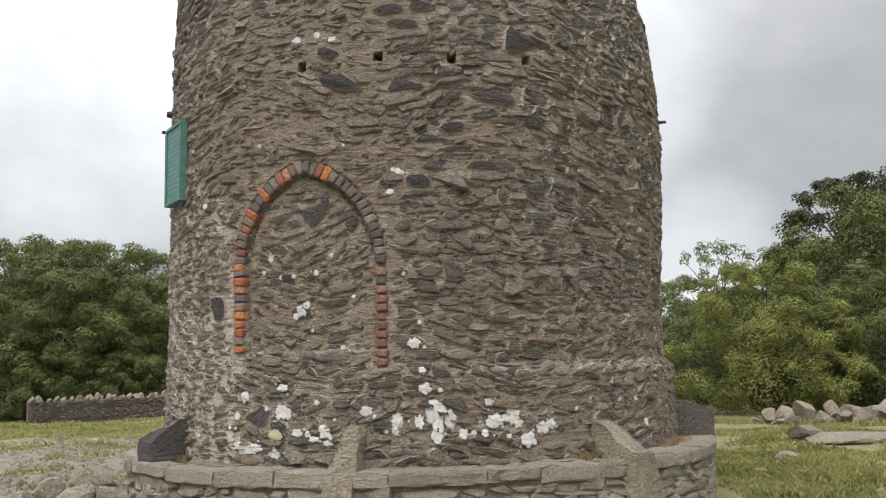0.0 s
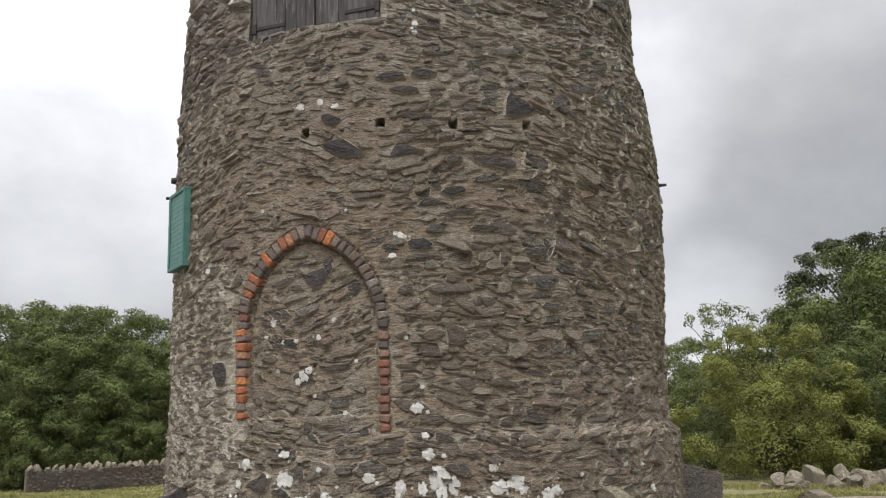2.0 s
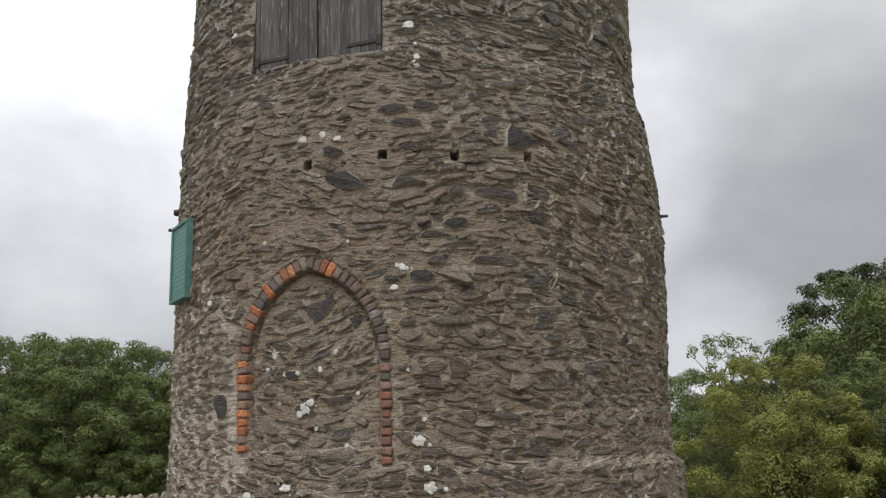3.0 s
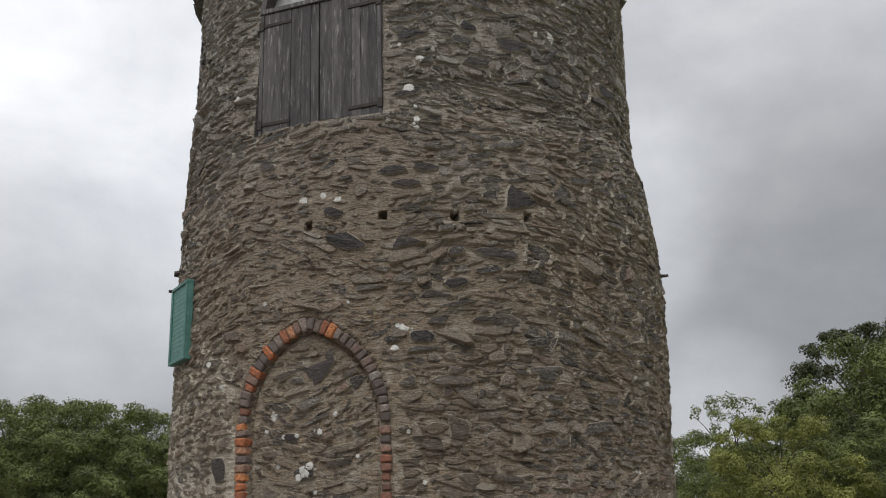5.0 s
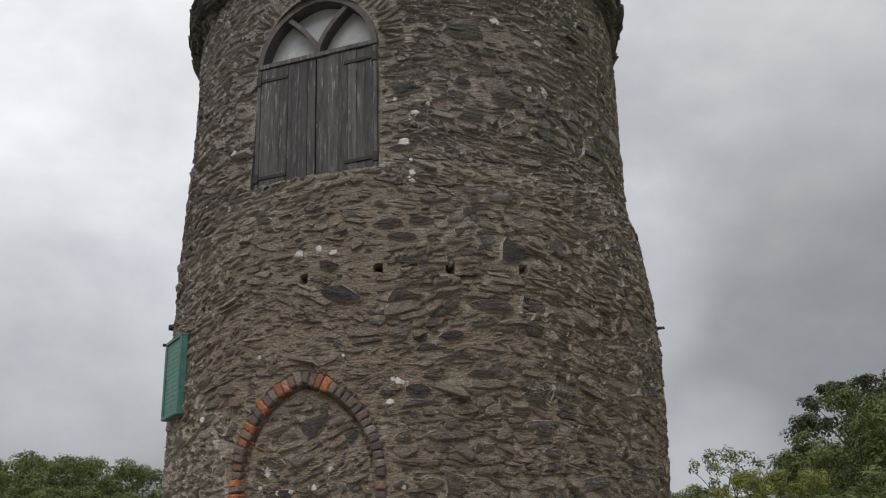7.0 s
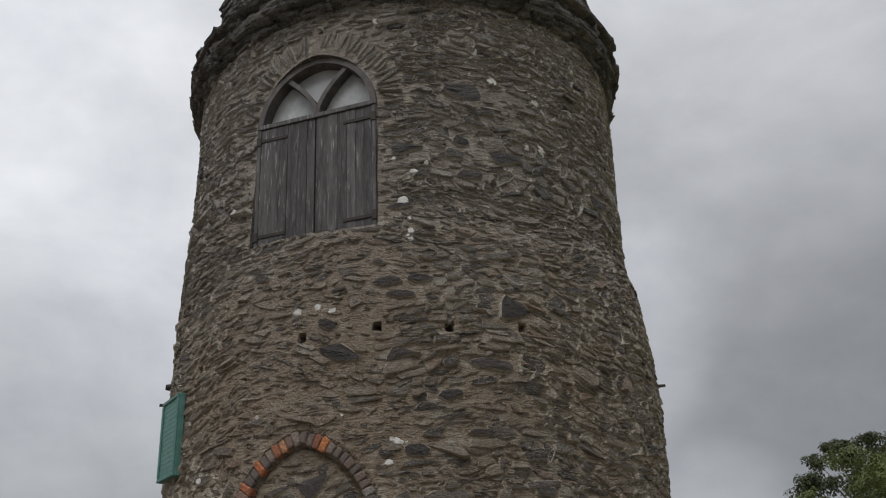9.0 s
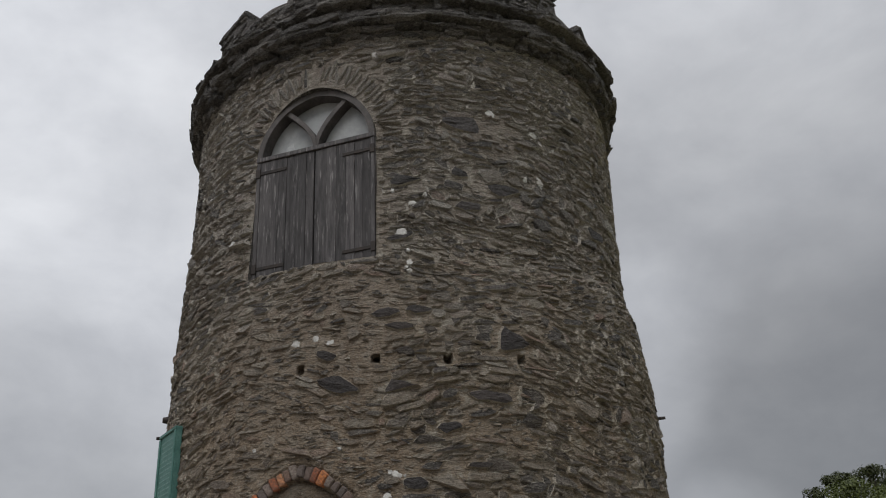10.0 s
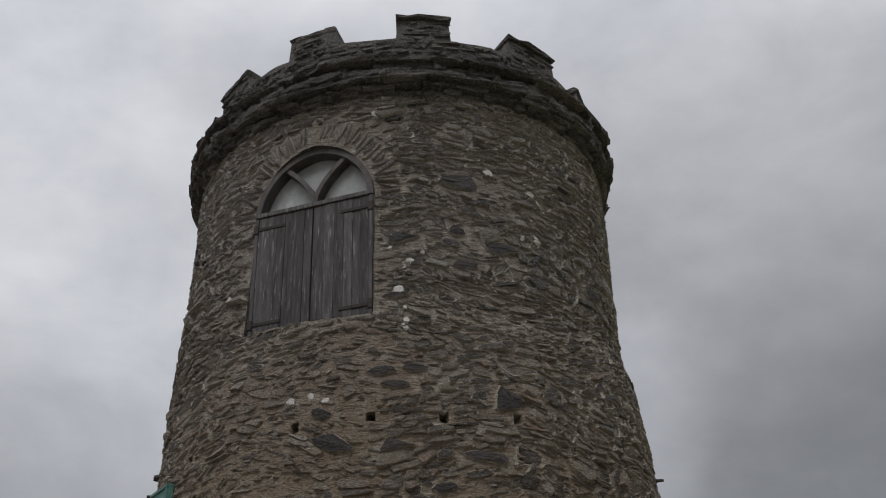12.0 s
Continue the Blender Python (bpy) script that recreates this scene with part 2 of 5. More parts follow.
M_BRICK_DARK = brick_material("grey_brown_brick", [(0.0, (0.09, 0.078, 0.075)), (0.4, (0.15, 0.125, 0.115)), (0.7, (0.22, 0.14, 0.105)), (1.0, (0.27, 0.25, 0.225))])
M_LICHEN = plain_material("pale_lichen", (0.46, 0.45, 0.42), (0.70, 0.69, 0.66), 30, 0.95, 0.004, per_piece=0.1, streaks=(0.36, 0.35, 0.325))
M_LICHEN_Y = plain_material("yellow_lichen", (0.42, 0.42, 0.27), (0.50, 0.49, 0.33), 30, 0.95, 0.006)
M_BOARD = plain_material("weathered_board", (0.034, 0.031, 0.032), (0.125, 0.116, 0.116), 3.2, 0.8, 0.006, stretch=(9, 9, 0.8), per_piece=0.35, streaks=(0.28, 0.265, 0.26))
M_FRAME = plain_material("worn_painted_frame", (0.05, 0.045, 0.043), (0.135, 0.12, 0.114), 8, 0.75, 0.004, per_piece=0.1)
M_IRON = plain_material("rusty_iron", (0.03, 0.028, 0.027), (0.065, 0.05, 0.042), 14, 0.7, 0.004, 0.4)
M_VERDIGRIS = plain_material("verdigris_bronze", (0.06, 0.165, 0.142), (0.115, 0.25, 0.215), 9, 0.6, 0.003, 0.2)
M_LETTERS = plain_material("worn_raised_letters", (0.12, 0.25, 0.215), (0.18, 0.31, 0.27), 20, 0.5, 0.002, 0.2)
# near-black colour stands in for the unlit room; also on the roof deck
M_ROOM = plain_material("dark_hidden_surface", (0.05, 0.047, 0.043), (0.07, 0.065, 0.06), 4, 0.95)
M_BARK = plain_material("bark", (0.05, 0.042, 0.033), (0.11, 0.095, 0.075), 6, 0.95, 0.02, stretch=(3, 3, 0.6))


def glass_material():
    m, k = material("grimy_sky_grey_glass")
    n = k.noise(k.pos, 6, 5, 0.65)
    # opaque grey: grime, plus the reflected sky painted into the base colour
    k.l(k.mix(k.ramp(n, [(0.35, 0.0), (0.7, 1.0)]), (0.30, 0.31, 0.31), (0.42, 0.43, 0.43)), k.bsdf.inputs["Base Color"])
    k.bsdf.inputs["Roughness"].default_value = 0.12
    return m


M_GLASS = glass_material()
M_SHARD = plain_material("dusty_glass", (0.40, 0.41, 0.41), (0.52, 0.53, 0.53), 12, 0.2)


def leaf_material(name, dark, light):
    m, k = material(name)
    r = k.n("ShaderNodeNewGeometry").outputs["Random Per Island"]
    clump = k.noise(k.pos, 1.1, 4, 0.55)
    f = k.math("ADD", k.math("MULTIPLY", r, 0.18), k.math("MULTIPLY", clump, 0.95))
    col = k.ramp(f, [(0.28, dark), (0.84, light)])
    k.l(col, k.bsdf.inputs["Base Color"])
    k.bsdf.inputs["Roughness"].default_value = 0.6
    k.bsdf.inputs["Specular IOR Level"].default_value = 0.25
    tr = k.n("ShaderNodeBsdfTranslucent")
    k.l(k.mix(1.0, col, (1.3, 1.4, 0.6), "MULTIPLY"), tr.inputs[0])
    mx = k.n("ShaderNodeMixShader")
    mx.inputs[0].default_value = 0.15
    k.l(k.bsdf.outputs[0], mx.inputs[1]), k.l(tr.outputs[0], mx.inputs[2])
    k.l(mx.outputs[0], k.out.inputs[0])
    return m


M_LEAF = leaf_material("oak_leaves", (0.025, 0.034, 0.013), (0.19, 0.222, 0.075))
M_LEAF_DARK = leaf_material("dark_oak_leaves", (0.018, 0.023, 0.011), (0.085, 0.097, 0.042))
M_LEAF_LIGHT = leaf_material("young_leaves", (0.045, 0.056, 0.016), (0.285, 0.30, 0.08))
M_GRASS = leaf_material("grass_blades", (0.11, 0.123, 0.04), (0.36, 0.335, 0.14))

M_STRAW = leaf_material("dry_grass", (0.17, 0.115, 0.065), (0.34, 0.25, 0.15))


def ground_material():
    m, k = material("hilltop_ground")
    n1, n2, n3 = k.noise(k.pos, 0.55, 5, 0.6), k.noise(k.pos, 5, 5, 0.65), k.noise(k.pos, 40, 4, 0.7)
    x, y, z = k.n("ShaderNodeSeparateXYZ").outputs
    k.l(k.pos, x.node.inputs[0])
    grass = k.mix(k.ramp(n2, [(0.3, 0.0), (0.7, 1.0)]), (0.155, 0.155, 0.06), (0.33, 0.29, 0.145))
    gravel = k.mix(k.ramp(n3, [(0.3, 0.0), (0.7, 1.0)]), (0.20, 0.175, 0.14), (0.42, 0.375, 0.305))
    gravel = k.mix(k.ramp(n2, [(0.42, 0.75), (0.6, 0.0)]), gravel, (0.15, 0.12, 0.09))
    # a worn stony path runs past the left of the tower; turf elsewhere
    side = k.math("MULTIPLY_ADD", x, 0.35)
    side.node.inputs[2].default_value = 1.05
    far = k.math("MULTIPLY_ADD", y, 0.16)
    far.node.inputs[2].default_value = -1.55
    turf = k.math("MAXIMUM", side, far)
    turf = k.math("ADD", turf, k.math("MULTIPLY_ADD", n1, 2.6))
    turf.node.inputs[1].links[0].from_node.inputs[2].default_value = -1.2
    turf = k.math("ADD", turf, k.math("MULTIPLY_ADD", n2, 0.8))
    turf.node.inputs[1].links[0].from_node.inputs[2].default_value = -0.4
    # trodden bare in front of the tower
    bare = k.n("ShaderNodeMapRange")
    k.l(y, bare.inputs[0])
    for socket, value in zip(bare.inputs[1:5], (-1.0, -3.5, 0.0, 3.0)):
        socket.default_value = value
    turf = k.math("SUBTRACT", turf, bare.outputs[0])
    k.l(k.mix(k.ramp(turf, [(0.35, 0.0), (0.6, 1.0)]), gravel, grass), k.bsdf.inputs["Base Color"])
    k.bsdf.inputs["Roughness"].default_value = 0.95
    bump(k, k.math("ADD", n3, n2), 0.8, 0.05)
    return m


M_GROUND = ground_material()


# ---- building helpers ----
rng = random.Random(7)


def mesh_from(name, verts, faces, mat, smooth=False, second=None, which=None):
    me = bpy.data.meshes.new(name)
    me.from_pydata(verts, [], faces)
    me.materials.append(mat)
    if second:
        me.materials.append(second)
        me.polygons.foreach_set("material_index", which)
    if smooth:
        me.polygons.foreach_set("use_smooth", [True] * len(me.polygons))
    me.update()
    return me


def repointed(t, z):
    """The lower west side of the wall has been repointed with pale lime, which also carries some west sky light."""
    n = nz(t * 0.09, z * 1.6, 14)
    return -100 < t < -37 + 9 * n and z < 3.1 + 0.7 * n and z > LEDGE_Z - 0.1


def bedded(name, verts, faces, mat):
    """A single stone with its fillet of mortar, which is the first third of its faces."""
    n = len(faces) // 3
    return mesh_from(name, verts, faces, mat, second=M_POINTING, which=[1] * n + [0] * (len(faces) - n))


def part(name, bm, mat, parent, label=""):
    """One mesh object under a thing or a part; bm is a bmesh or ready mesh data."""
    if isinstance(bm, bmesh.types.BMesh):
        me = bpy.data.meshes.new(name)
        bm.to_mesh(me)
        bm.free()
        me.materials.append(mat)
    else:
        me = bm
    ob = new(name, me)
    ob.parent = parent
    return tagged(ob, label)


def thing(name, label, category, group="", kind="", at=(0, 0, 0)):
    ob = new(name)
    ob.location = at
    ob.empty_display_size = 0.2
    return tagged(ob, label, category, group, kind)


def box_bm(x0, x1, y0, y1, z0, z1, bevel=0.004, jitter=0.0, seed=0):
    bm = bmesh.new()
    bmesh.ops.create_cube(bm, size=1)
    r = random.Random(seed)
    for v in bm.verts:
        v.co = Vector((x0 if v.co.x < 0 else x1, y0 if v.co.y < 0 else y1, z0 if v.co.z < 0 else z1))
        v.co += Vector((r.uniform(-1, 1), r.uniform(-1, 1), r.uniform(-1, 1))) * jitter
    if bevel:
        bmesh.ops.bevel(bm, geom=bm.edges[:], offset=bevel, segments=1, affect="EDGES")
    return bm


def nz(x, y, z=0.0):
    return noise.noise((x, y, z))


def smooth01(a, b, x):
    t = min(1.0, max(0.0, (x - a) / (b - a)))
    return t * t * (3 - 2 * t)


def around(theta, r, z):
    """A point at theta degrees round the tower, from the side that faces -y, positive towards +x."""
    a = radians(theta)
    return (r * math.sin(a), -r * math.cos(a), z)


# ---- the tower: its outline ----
LEDGE_Z, CORNICE_Z = 0.75, 7.74
WEST = ((0.0, 2.70), (0.7, 2.68), (1.3, 2.66), (2.1, 2.635), (4.5, 2.61), (4.8, 2.60), (5.35, 2.58), (6.1, 2.535), (7.1, 2.505), (9, 2.50))
EAST = ((0.0, 2.72), (1.50, 2.71), (1.58, 2.62), (2.2, 2.625), (2.8, 2.65), (3.4, 2.68), (4.0, 2.695), (4.35, 2.68), (4.7, 2.64), (5.02, 2.62), (5.28, 2.53), (5.5, 2.518), (6.0, 2.52), (7.1, 2.55), (9, 2.55))


def along(table, z):
    return float(np.interp(z, [a for a, _ in table], [b for _, b in table]))


ARCH_T, ARCH_W, ARCH_SPRING, ARCH_C = -21.2, 0.745, 2.40, 0.20      # blocked doorway: a pointed brick arch
WIN_T, WIN_W, WIN_Z0, WIN_RAIL, WIN_C = -21.0, 0.655, 5.15, 6.47, 0.05   # shuttered window
HOLES = ((-50.2, 4.10), (-21.3, 4.13), (-6.3, 4.15), (7.2, 4.13), (21.8, 4.15), (36.4, 4.13), (51.2, 4.13))


def wrap(t):
    return (t + 180) % 360 - 180


def arch_edge(u, z, w, spring, c):
    """How far (u, z) lies outside a pointed arch of half width w: negative inside."""
    if z < spring:
        return abs(u) - w
    return math.hypot(abs(u) + c, z - spring) - (w + c)


def arch_d(theta, z):
    d = arch_edge(radians(theta - ARCH_T) * 2.65, z, ARCH_W, ARCH_SPRING, ARCH_C)
    return max(d, 1.58 - z)


def arch_side(theta, z):
    """As arch_d, but for the jambs and the head alone."""
    if not 1.54 < z < 3.4:
        return 9.0
    return arch_edge(radians(theta - ARCH_T) * 2.65, z, ARCH_W, ARCH_SPRING, ARCH_C)


def win_d(theta, z):
    d = arch_edge(radians(theta - WIN_T) * 2.53, z, WIN_W, WIN_RAIL, WIN_C)
    return max(d, WIN_Z0 - z)


def hole_d(theta, z):
    return min(max(abs(radians(theta - t)) * 2.63 - 0.036, abs(z - h) - 0.034) for t, h in HOLES)


def wall_r(theta, z):
    w = smooth01(-60, 72, theta if abs(theta) < 90 else math.copysign(180, theta) - theta)
    r = along(WEST, z) * (1 - w) + along(EAST, z) * w
    x, y, _ = around(theta, 1.0, 0)
    r += 0.016 * nz(x * 2.2, y * 2.2, z * 0.9) + 0.012 * nz(x * 7, y * 7, z * 3.1) - 0.012
    if 1.5 < z < 3.3 and abs(theta - ARCH_T) < 17.5:
        r -= 0.065 * smooth01(-0.11, -0.125, arch_d(theta, z))
    return r


def smeared_at(theta, z):
    """1 where earthy mortar has been smeared over the stones: a broad patch above the doorway."""
    n = nz(theta * 0.035, z * 0.9, 33)
    patch = smooth01(-48, -38, theta + 9 * n) * smooth01(10, -4, theta + 22 * n) * smooth01(2.8, 3.1, z) * smooth01(5.1, 4.4, z + 0.5 * n)
    other = smooth01(0.28, 0.42, nz(theta * 0.06, z * 1.3, 71))
    return max(patch, other * 0.9)


def joint_depth(theta, z):
    """How far the joints are washed out: deep on the weathered east side and high up, shallow where mortar is smeared over the stones."""
    n = nz(theta * 0.035, z * 0.9, 33)
    smeared = smeared_at(theta, z)
    return max(0.0, min(1.0, 0.28 + 0.7 * n + 0.3 * smooth01(4.6, 5.8, z) + 0.25 * smooth01(8, 30, theta) * smooth01(2.2, 3.2, z))) * (1 - 0.9 * smeared)


tower = thing("stone_tower", "round grey-brown rubble stone tower with battlements on a stone ledge", "tower")


def tower_core():
    """The mortar body of the wall, open at the window, sunk at the putlog holes."""
    zs = np.arange(0.3, CORNICE_Z + 0.3, 0.0195)
    angles = [-180 + 80 * i / 40 for i in range(40)] + [-100 + 200 * i / 440 for i in range(440)] + [100 + 80 * i / 40 for i in range(40)]
    nt = len(angles)
    verts, faces, which = [], [], []
    for z in zs:
        for i in range(nt):
            t, zz = angles[i], z
            d = win_d(t, z)
            if abs(d) < 0.018:      # bring the grid to the opening's edge
                gt, gz = (win_d(t + 0.1, z) - d) / 0.1, (win_d(t, z + 0.005) - d) / 0.005
                k = d / (gt * gt * 513 + gz * gz)
                t, zz = t - k * gt * 513, z - k * gz
            r = wall_r(t, zz)
            x, y, _ = around(t, 1.0, 0)
            deep = joint_depth(t, z)
            lay = z + 0.05 * nz(x * 3, y * 3, z * 1.5)
            r += 0.003 - 0.015 * deep + (0.006 + 0.008 * deep) * nz(x * 14, y * 14, lay * 34) + 0.006 * nz(x * 40, y * 40, lay * 55)
            if -0.14 < arch_side(t, z) < 0.0:
                r -= 0.02
            if hole_d(t, z) < 0.0:
                r -= 0.16
            verts.append(around(t, r, zz))
    for j in range(len(zs) - 1):
        for i in range(nt):
            t = (angles[i] + (angles[i + 1] if i < nt - 1 else 180)) / 2
            if win_d(t, (zs[j] + zs[j + 1]) / 2) < -0.006:
                continue
            a, b = j * nt + i, j * nt + (i + 1) % nt
            faces.append((a, b, b + nt, a + nt))
            which.append(1 if repointed(t, zs[j]) else 2 if smeared_at(t, zs[j]) > 0.5 else 0)
    core = mesh_from("wall_core", verts, faces, M_MORTAR, False, M_LIME, which)
    core.materials.append(M_OCHRE)
    part("wall_core", core, M_MORTAR, tower, "rough lime mortar between the stones")
    # the sides of the window opening, through the wall
    rad, top = WIN_W + WIN_C, math.acos(WIN_C / (WIN_W + WIN_C))
    edge = [(-WIN_W, WIN_Z0)] + [(-(math.cos(top * i / 20) * rad - WIN_C), WIN_RAIL + math.sin(top * i / 20) * rad) for i in range(21)]
    edge += [(-u, z) for u, z in edge[-2::-1]]
    rv, rf = [], []
    for u, z in edge:
        t = WIN_T + math.degrees(u / 2.53)
        rv += [around(t, wall_r(t, z) + 0.004, z), around(t, 2.2, z)]
    for i in range(len(edge) - 1):
        rf.append((2 * i, 2 * i + 2, 2 * i + 3, 2 * i + 1))
    part("window_reveal", mesh_from("window_reveal", rv, rf, M_STONE), M_STONE, tower)
    # inner face of the thick wall, with a floor and a roof deck
    bm = bmesh.new()
    bmesh.ops.create_cone(bm, cap_ends=True, segments=64, radius1=2.0, radius2=2.0, depth=7.6, matrix=Matrix.Translation((0, 0, 4.2)))
    bmesh.ops.reverse_faces(bm, faces=bm.faces[:])
    part("inner_wall", bm, M_ROOM, tower)


tower_core()


def stone_shape(r, s, z, a, b, lean, proud, back, surf, n=9, gz=None, square=0.60, sunk=False):
    """One rough slab in the wall: outline of half width a and half height b round (s metres along, z), leaning by lean radians."""
    ca, sa = math.cos(lean), math.sin(lean)
    gx, gz = r.gauss(0, 0.08), r.gauss(-0.18, 0.24) if gz is None else gz
    ring = []
    off = r.uniform(0, 1.0)
    skew, taper = r.gauss(0, 0.45), r.gauss(0, 0.4)
    ends = square * r.choice((0.75, 1.0, 1.4, 1.9))
    for i in range(n):
        p = 2 * math.pi * (i + off + r.uniform(-0.3, 0.3)) / n
        c, d = math.cos(p), math.sin(p)
        u = a * math.copysign(abs(c) ** square, c) * r.uniform(0.80, 1.12)
        v = b * math.copysign(abs(d) ** ends, d) * r.uniform(0.66, 1.15) * (1 + taper * u / a)
        ring.append((u + skew * v, v))
    verts = []
    top = min(a, b)
    if sunk:      # a ridge of pointing stands round the hollow in which the stone shows
        ridge = 0.010 + abs(r.gauss(0, 0.004))
        for scale, depth in ((1.16, back), (0.98, ridge), (0.80, 0.000)):
            for u, v in ring:
                wob = r.uniform(0.93, 1.07)
                u, v = u * scale * wob, v * scale * wob
                verts.append(surf(s + u * ca - v * sa, z + u * sa + v * ca, depth + (r.gauss(0, 0.003) if depth > back else 0) + gz * v * 0.5))
        verts.append(surf(s, z, r.gauss(0.004, 0.003)))
    else:
        rings = ((1.0, None), (r.uniform(0.87, 0.95), 0.0), (r.uniform(0.45, 0.62), 0.08 * top))
    for scale, depth in () if sunk else rings:
        for u, v in ring:
            if depth is None:
                u, v = u + math.copysign(min(0.011, 0.28 * b), u), v + math.copysign(min(0.010, 0.28 * b), v)
            u, v = u * scale, v * scale
            d = back if depth is None else proud + depth + gx * u + gz * v + r.gauss(0, 0.05 * top)
            ss, zz = s + u * ca - v * sa, z + u * sa + v * ca
            verts.append(surf(ss, zz, d))
    if not sunk:
        verts.append(surf(s, z, proud + 0.14 * top + r.gauss(0, 0.06 * top)))
    faces = []
    for k in (0, 1):
        for i in range(n):
            j = (i + 1) % n
            faces.append((k * n + i, k * n + j, (k + 1) * n + j, (k + 1) * n + i))
    for i in range(n):
        faces.append((2 * n + i, 2 * n + (i + 1) % n, 3 * n))
    return verts, faces


RREF = 2.6


def on_wall(s, z, d):
    t = wrap(math.degrees(s / RREF))
    return around(t, wall_r(t, z) + d, z)


# the larger stones that stand out: degrees, height, half width and half height in centimetres
LARGE_STONES = ((-13.5, 3.95, 15, 8.2), (-1.6, 3.90, 13, 3.6), (20.6, 4.31, 13, 8.5), (15.0, 3.80, 19, 5.6), (0.6, 3.08, 9.5, 6.7), (-19.8, 2.87, 11, 8), (6.9, 3.53, 9.6, 4),
                (-41.5, 2.10, 8, 12), (-30.4, 1.17, 11, 7), (12.0, 3.22, 10, 2.6), (13.7, 6.62, 20, 8), (51.9, 5.79, 19, 7), (-1.8, 4.44, 14, 3.2), (-25, 2.32, 6, 4), (-22.3, 2.03, 10, 6), 
                (0.3, 5.96, 15, 4.5), (22.0, 5.93, 17, 7), (12.2, 6.06, 9, 5.5), (-4.2, 4.57, 12, 4.5), (2.0, 4.59, 11, 3.8), (-15.6, 4.22, 8, 5), (13.8, 5.70, 12, 4.5), (-1.2, 5.35, 12, 3.6))


class Heap:
    """Gathers many small meshes into one."""

    def __init__(self):
        self.v, self.f, self.m = [], [], []

    def add(self, verts, faces, bed=1, sunk=False):
        o = len(self.v)
        self.v.extend(verts)
        self.f.extend(tuple(i + o for i in f) for f in faces)
        n = len(faces) // 3 * (2 if sunk else 1)
        self.m.extend([bed] * n + [0] * (len(faces) - n))

    def bedded(self, name, mat):
        me = mesh_from(name, self.v, self.f, mat, second=M_POINTING, which=self.m)
        me.materials.append(M_LIME)
        me.materials.append(M_OCHRE)
        return me


def near_large(t, z):
    for lt, lz, w, h in LARGE_STONES:
        if abs(radians(t - lt)) * 2.63 < w / 100 + 0.05 and abs(z - lz) < h / 100 + 0.025:
            return True
    return False


SINGLE = []      # stones of the wall close to the camera, to be parts


def lay_courses(heap, r, z0, z1, surf, allowed, height=(0.032, 0.092), width=(0.05, 0.36), single=None, wave=1.0, lean_sd=0.12, span=180.0, rref=RREF, mean=0.158, lime=False):
    """Rough courses of rubble all round the tower."""
    z = z0
    while z < z1:
        hc = r.uniform(*height) * (1.4 if r.random() < 0.2 else 1.0)
        s = -radians(span) * rref + r.uniform(0, 0.1)
        end = radians(span) * rref
        while s < end:
            back = 1.9 if abs(s / rref) > 1.75 else 1.0
            w = min(width[1], max(width[0], r.lognormvariate(math.log(mean), 0.55))) * back
            sc, step = s + w / 2, w
            t = math.degrees(sc / rref)
            zc = z + hc / 2 + wave * (0.07 * nz(sc * 0.8, z * 0.5, 5) + 0.035 * nz(sc * 2.6, z * 1.7, 9)) + r.gauss(0, 0.006)
            h = hc * r.choice((0.5, 0.8, 0.95, 1.05, 1.25, 1.5))
            w *= r.uniform(0.82, 1.02)
            if allowed(t, zc, w / 2):
                slope = wave * (nz(sc * 1.1, z * 0.9, 21) * 0.5) + r.gauss(0, lean_sd)
                proud = 0.009 + abs(r.gauss(0, 0.012)) * (1.25 if abs(t) < 60 else 0.6) + (0.011 if r.random() < 0.14 and abs(t) < 66 else 0)
                fresh = lime and repointed(t, zc)
                if fresh:
                    w, h = w * 0.86, h * 0.84
                deep = joint_depth(t, zc) if lime else 0.05
                earthy = lime and smeared_at(t, zc) > 0.5
                if earthy and r.random() < 0.35:
                    s += step
                    continue
                edge = smooth01(58, 72, abs(t))
                if lime and r.random() > deep + 0.35:
                    w, h = w * r.uniform(0.7, 1.0), h * r.uniform(0.5, 0.9)
                chance = max(smooth01(4.7, 5.6, zc) * smooth01(-14, 2, t), 0.7 * smooth01(10, 30, t) * smooth01(2.6, 3.4, zc), 0.25 * smooth01(5, 6, zc))
                sunk = lime and not earthy and not (single and single(t, zc)) and r.random() < 0.62 * chance
                if sunk:
                    w, h = w * 1.05, max(h * 1.12, 0.04)
                proud = min(proud, 0.026 - 0.010 * edge) - 0.005 * (1 - deep)
                v, f = stone_shape(r, sc, zc, (w - 0.005) / 2, h / 2, slope, proud, -0.010 - 0.022 * deep, surf, gz=r.gauss(-0.26, 0.26) * (1 - 0.6 * edge), sunk=sunk)
                own = lime and not fresh and r.random() < 0.45 * deep      # a bare stone with no fillet left
                if single and single(t, zc):
                    SINGLE.append((v, f))
                else:
                    heap.add(v, f, 2 if fresh else 3 if earthy else 1 if sunk else 0 if own else 1, sunk)
            s += step
        z += hc


def wall_allowed(t, z, half):
    m = math.degrees(half / RREF)
    for tt in (t - m * 0.8, t, t + m * 0.8):
        if win_d(tt, z) < 0.012 or (z > WIN_RAIL and win_d(tt, z) < 0.28):
            return False
        if -0.145 < arch_side(tt, z) < 0.015:
            return False
        if hole_d(tt, z) < 0.02:
            return False
    return not near_large(t, z) and z < CORNICE_Z + 0.02


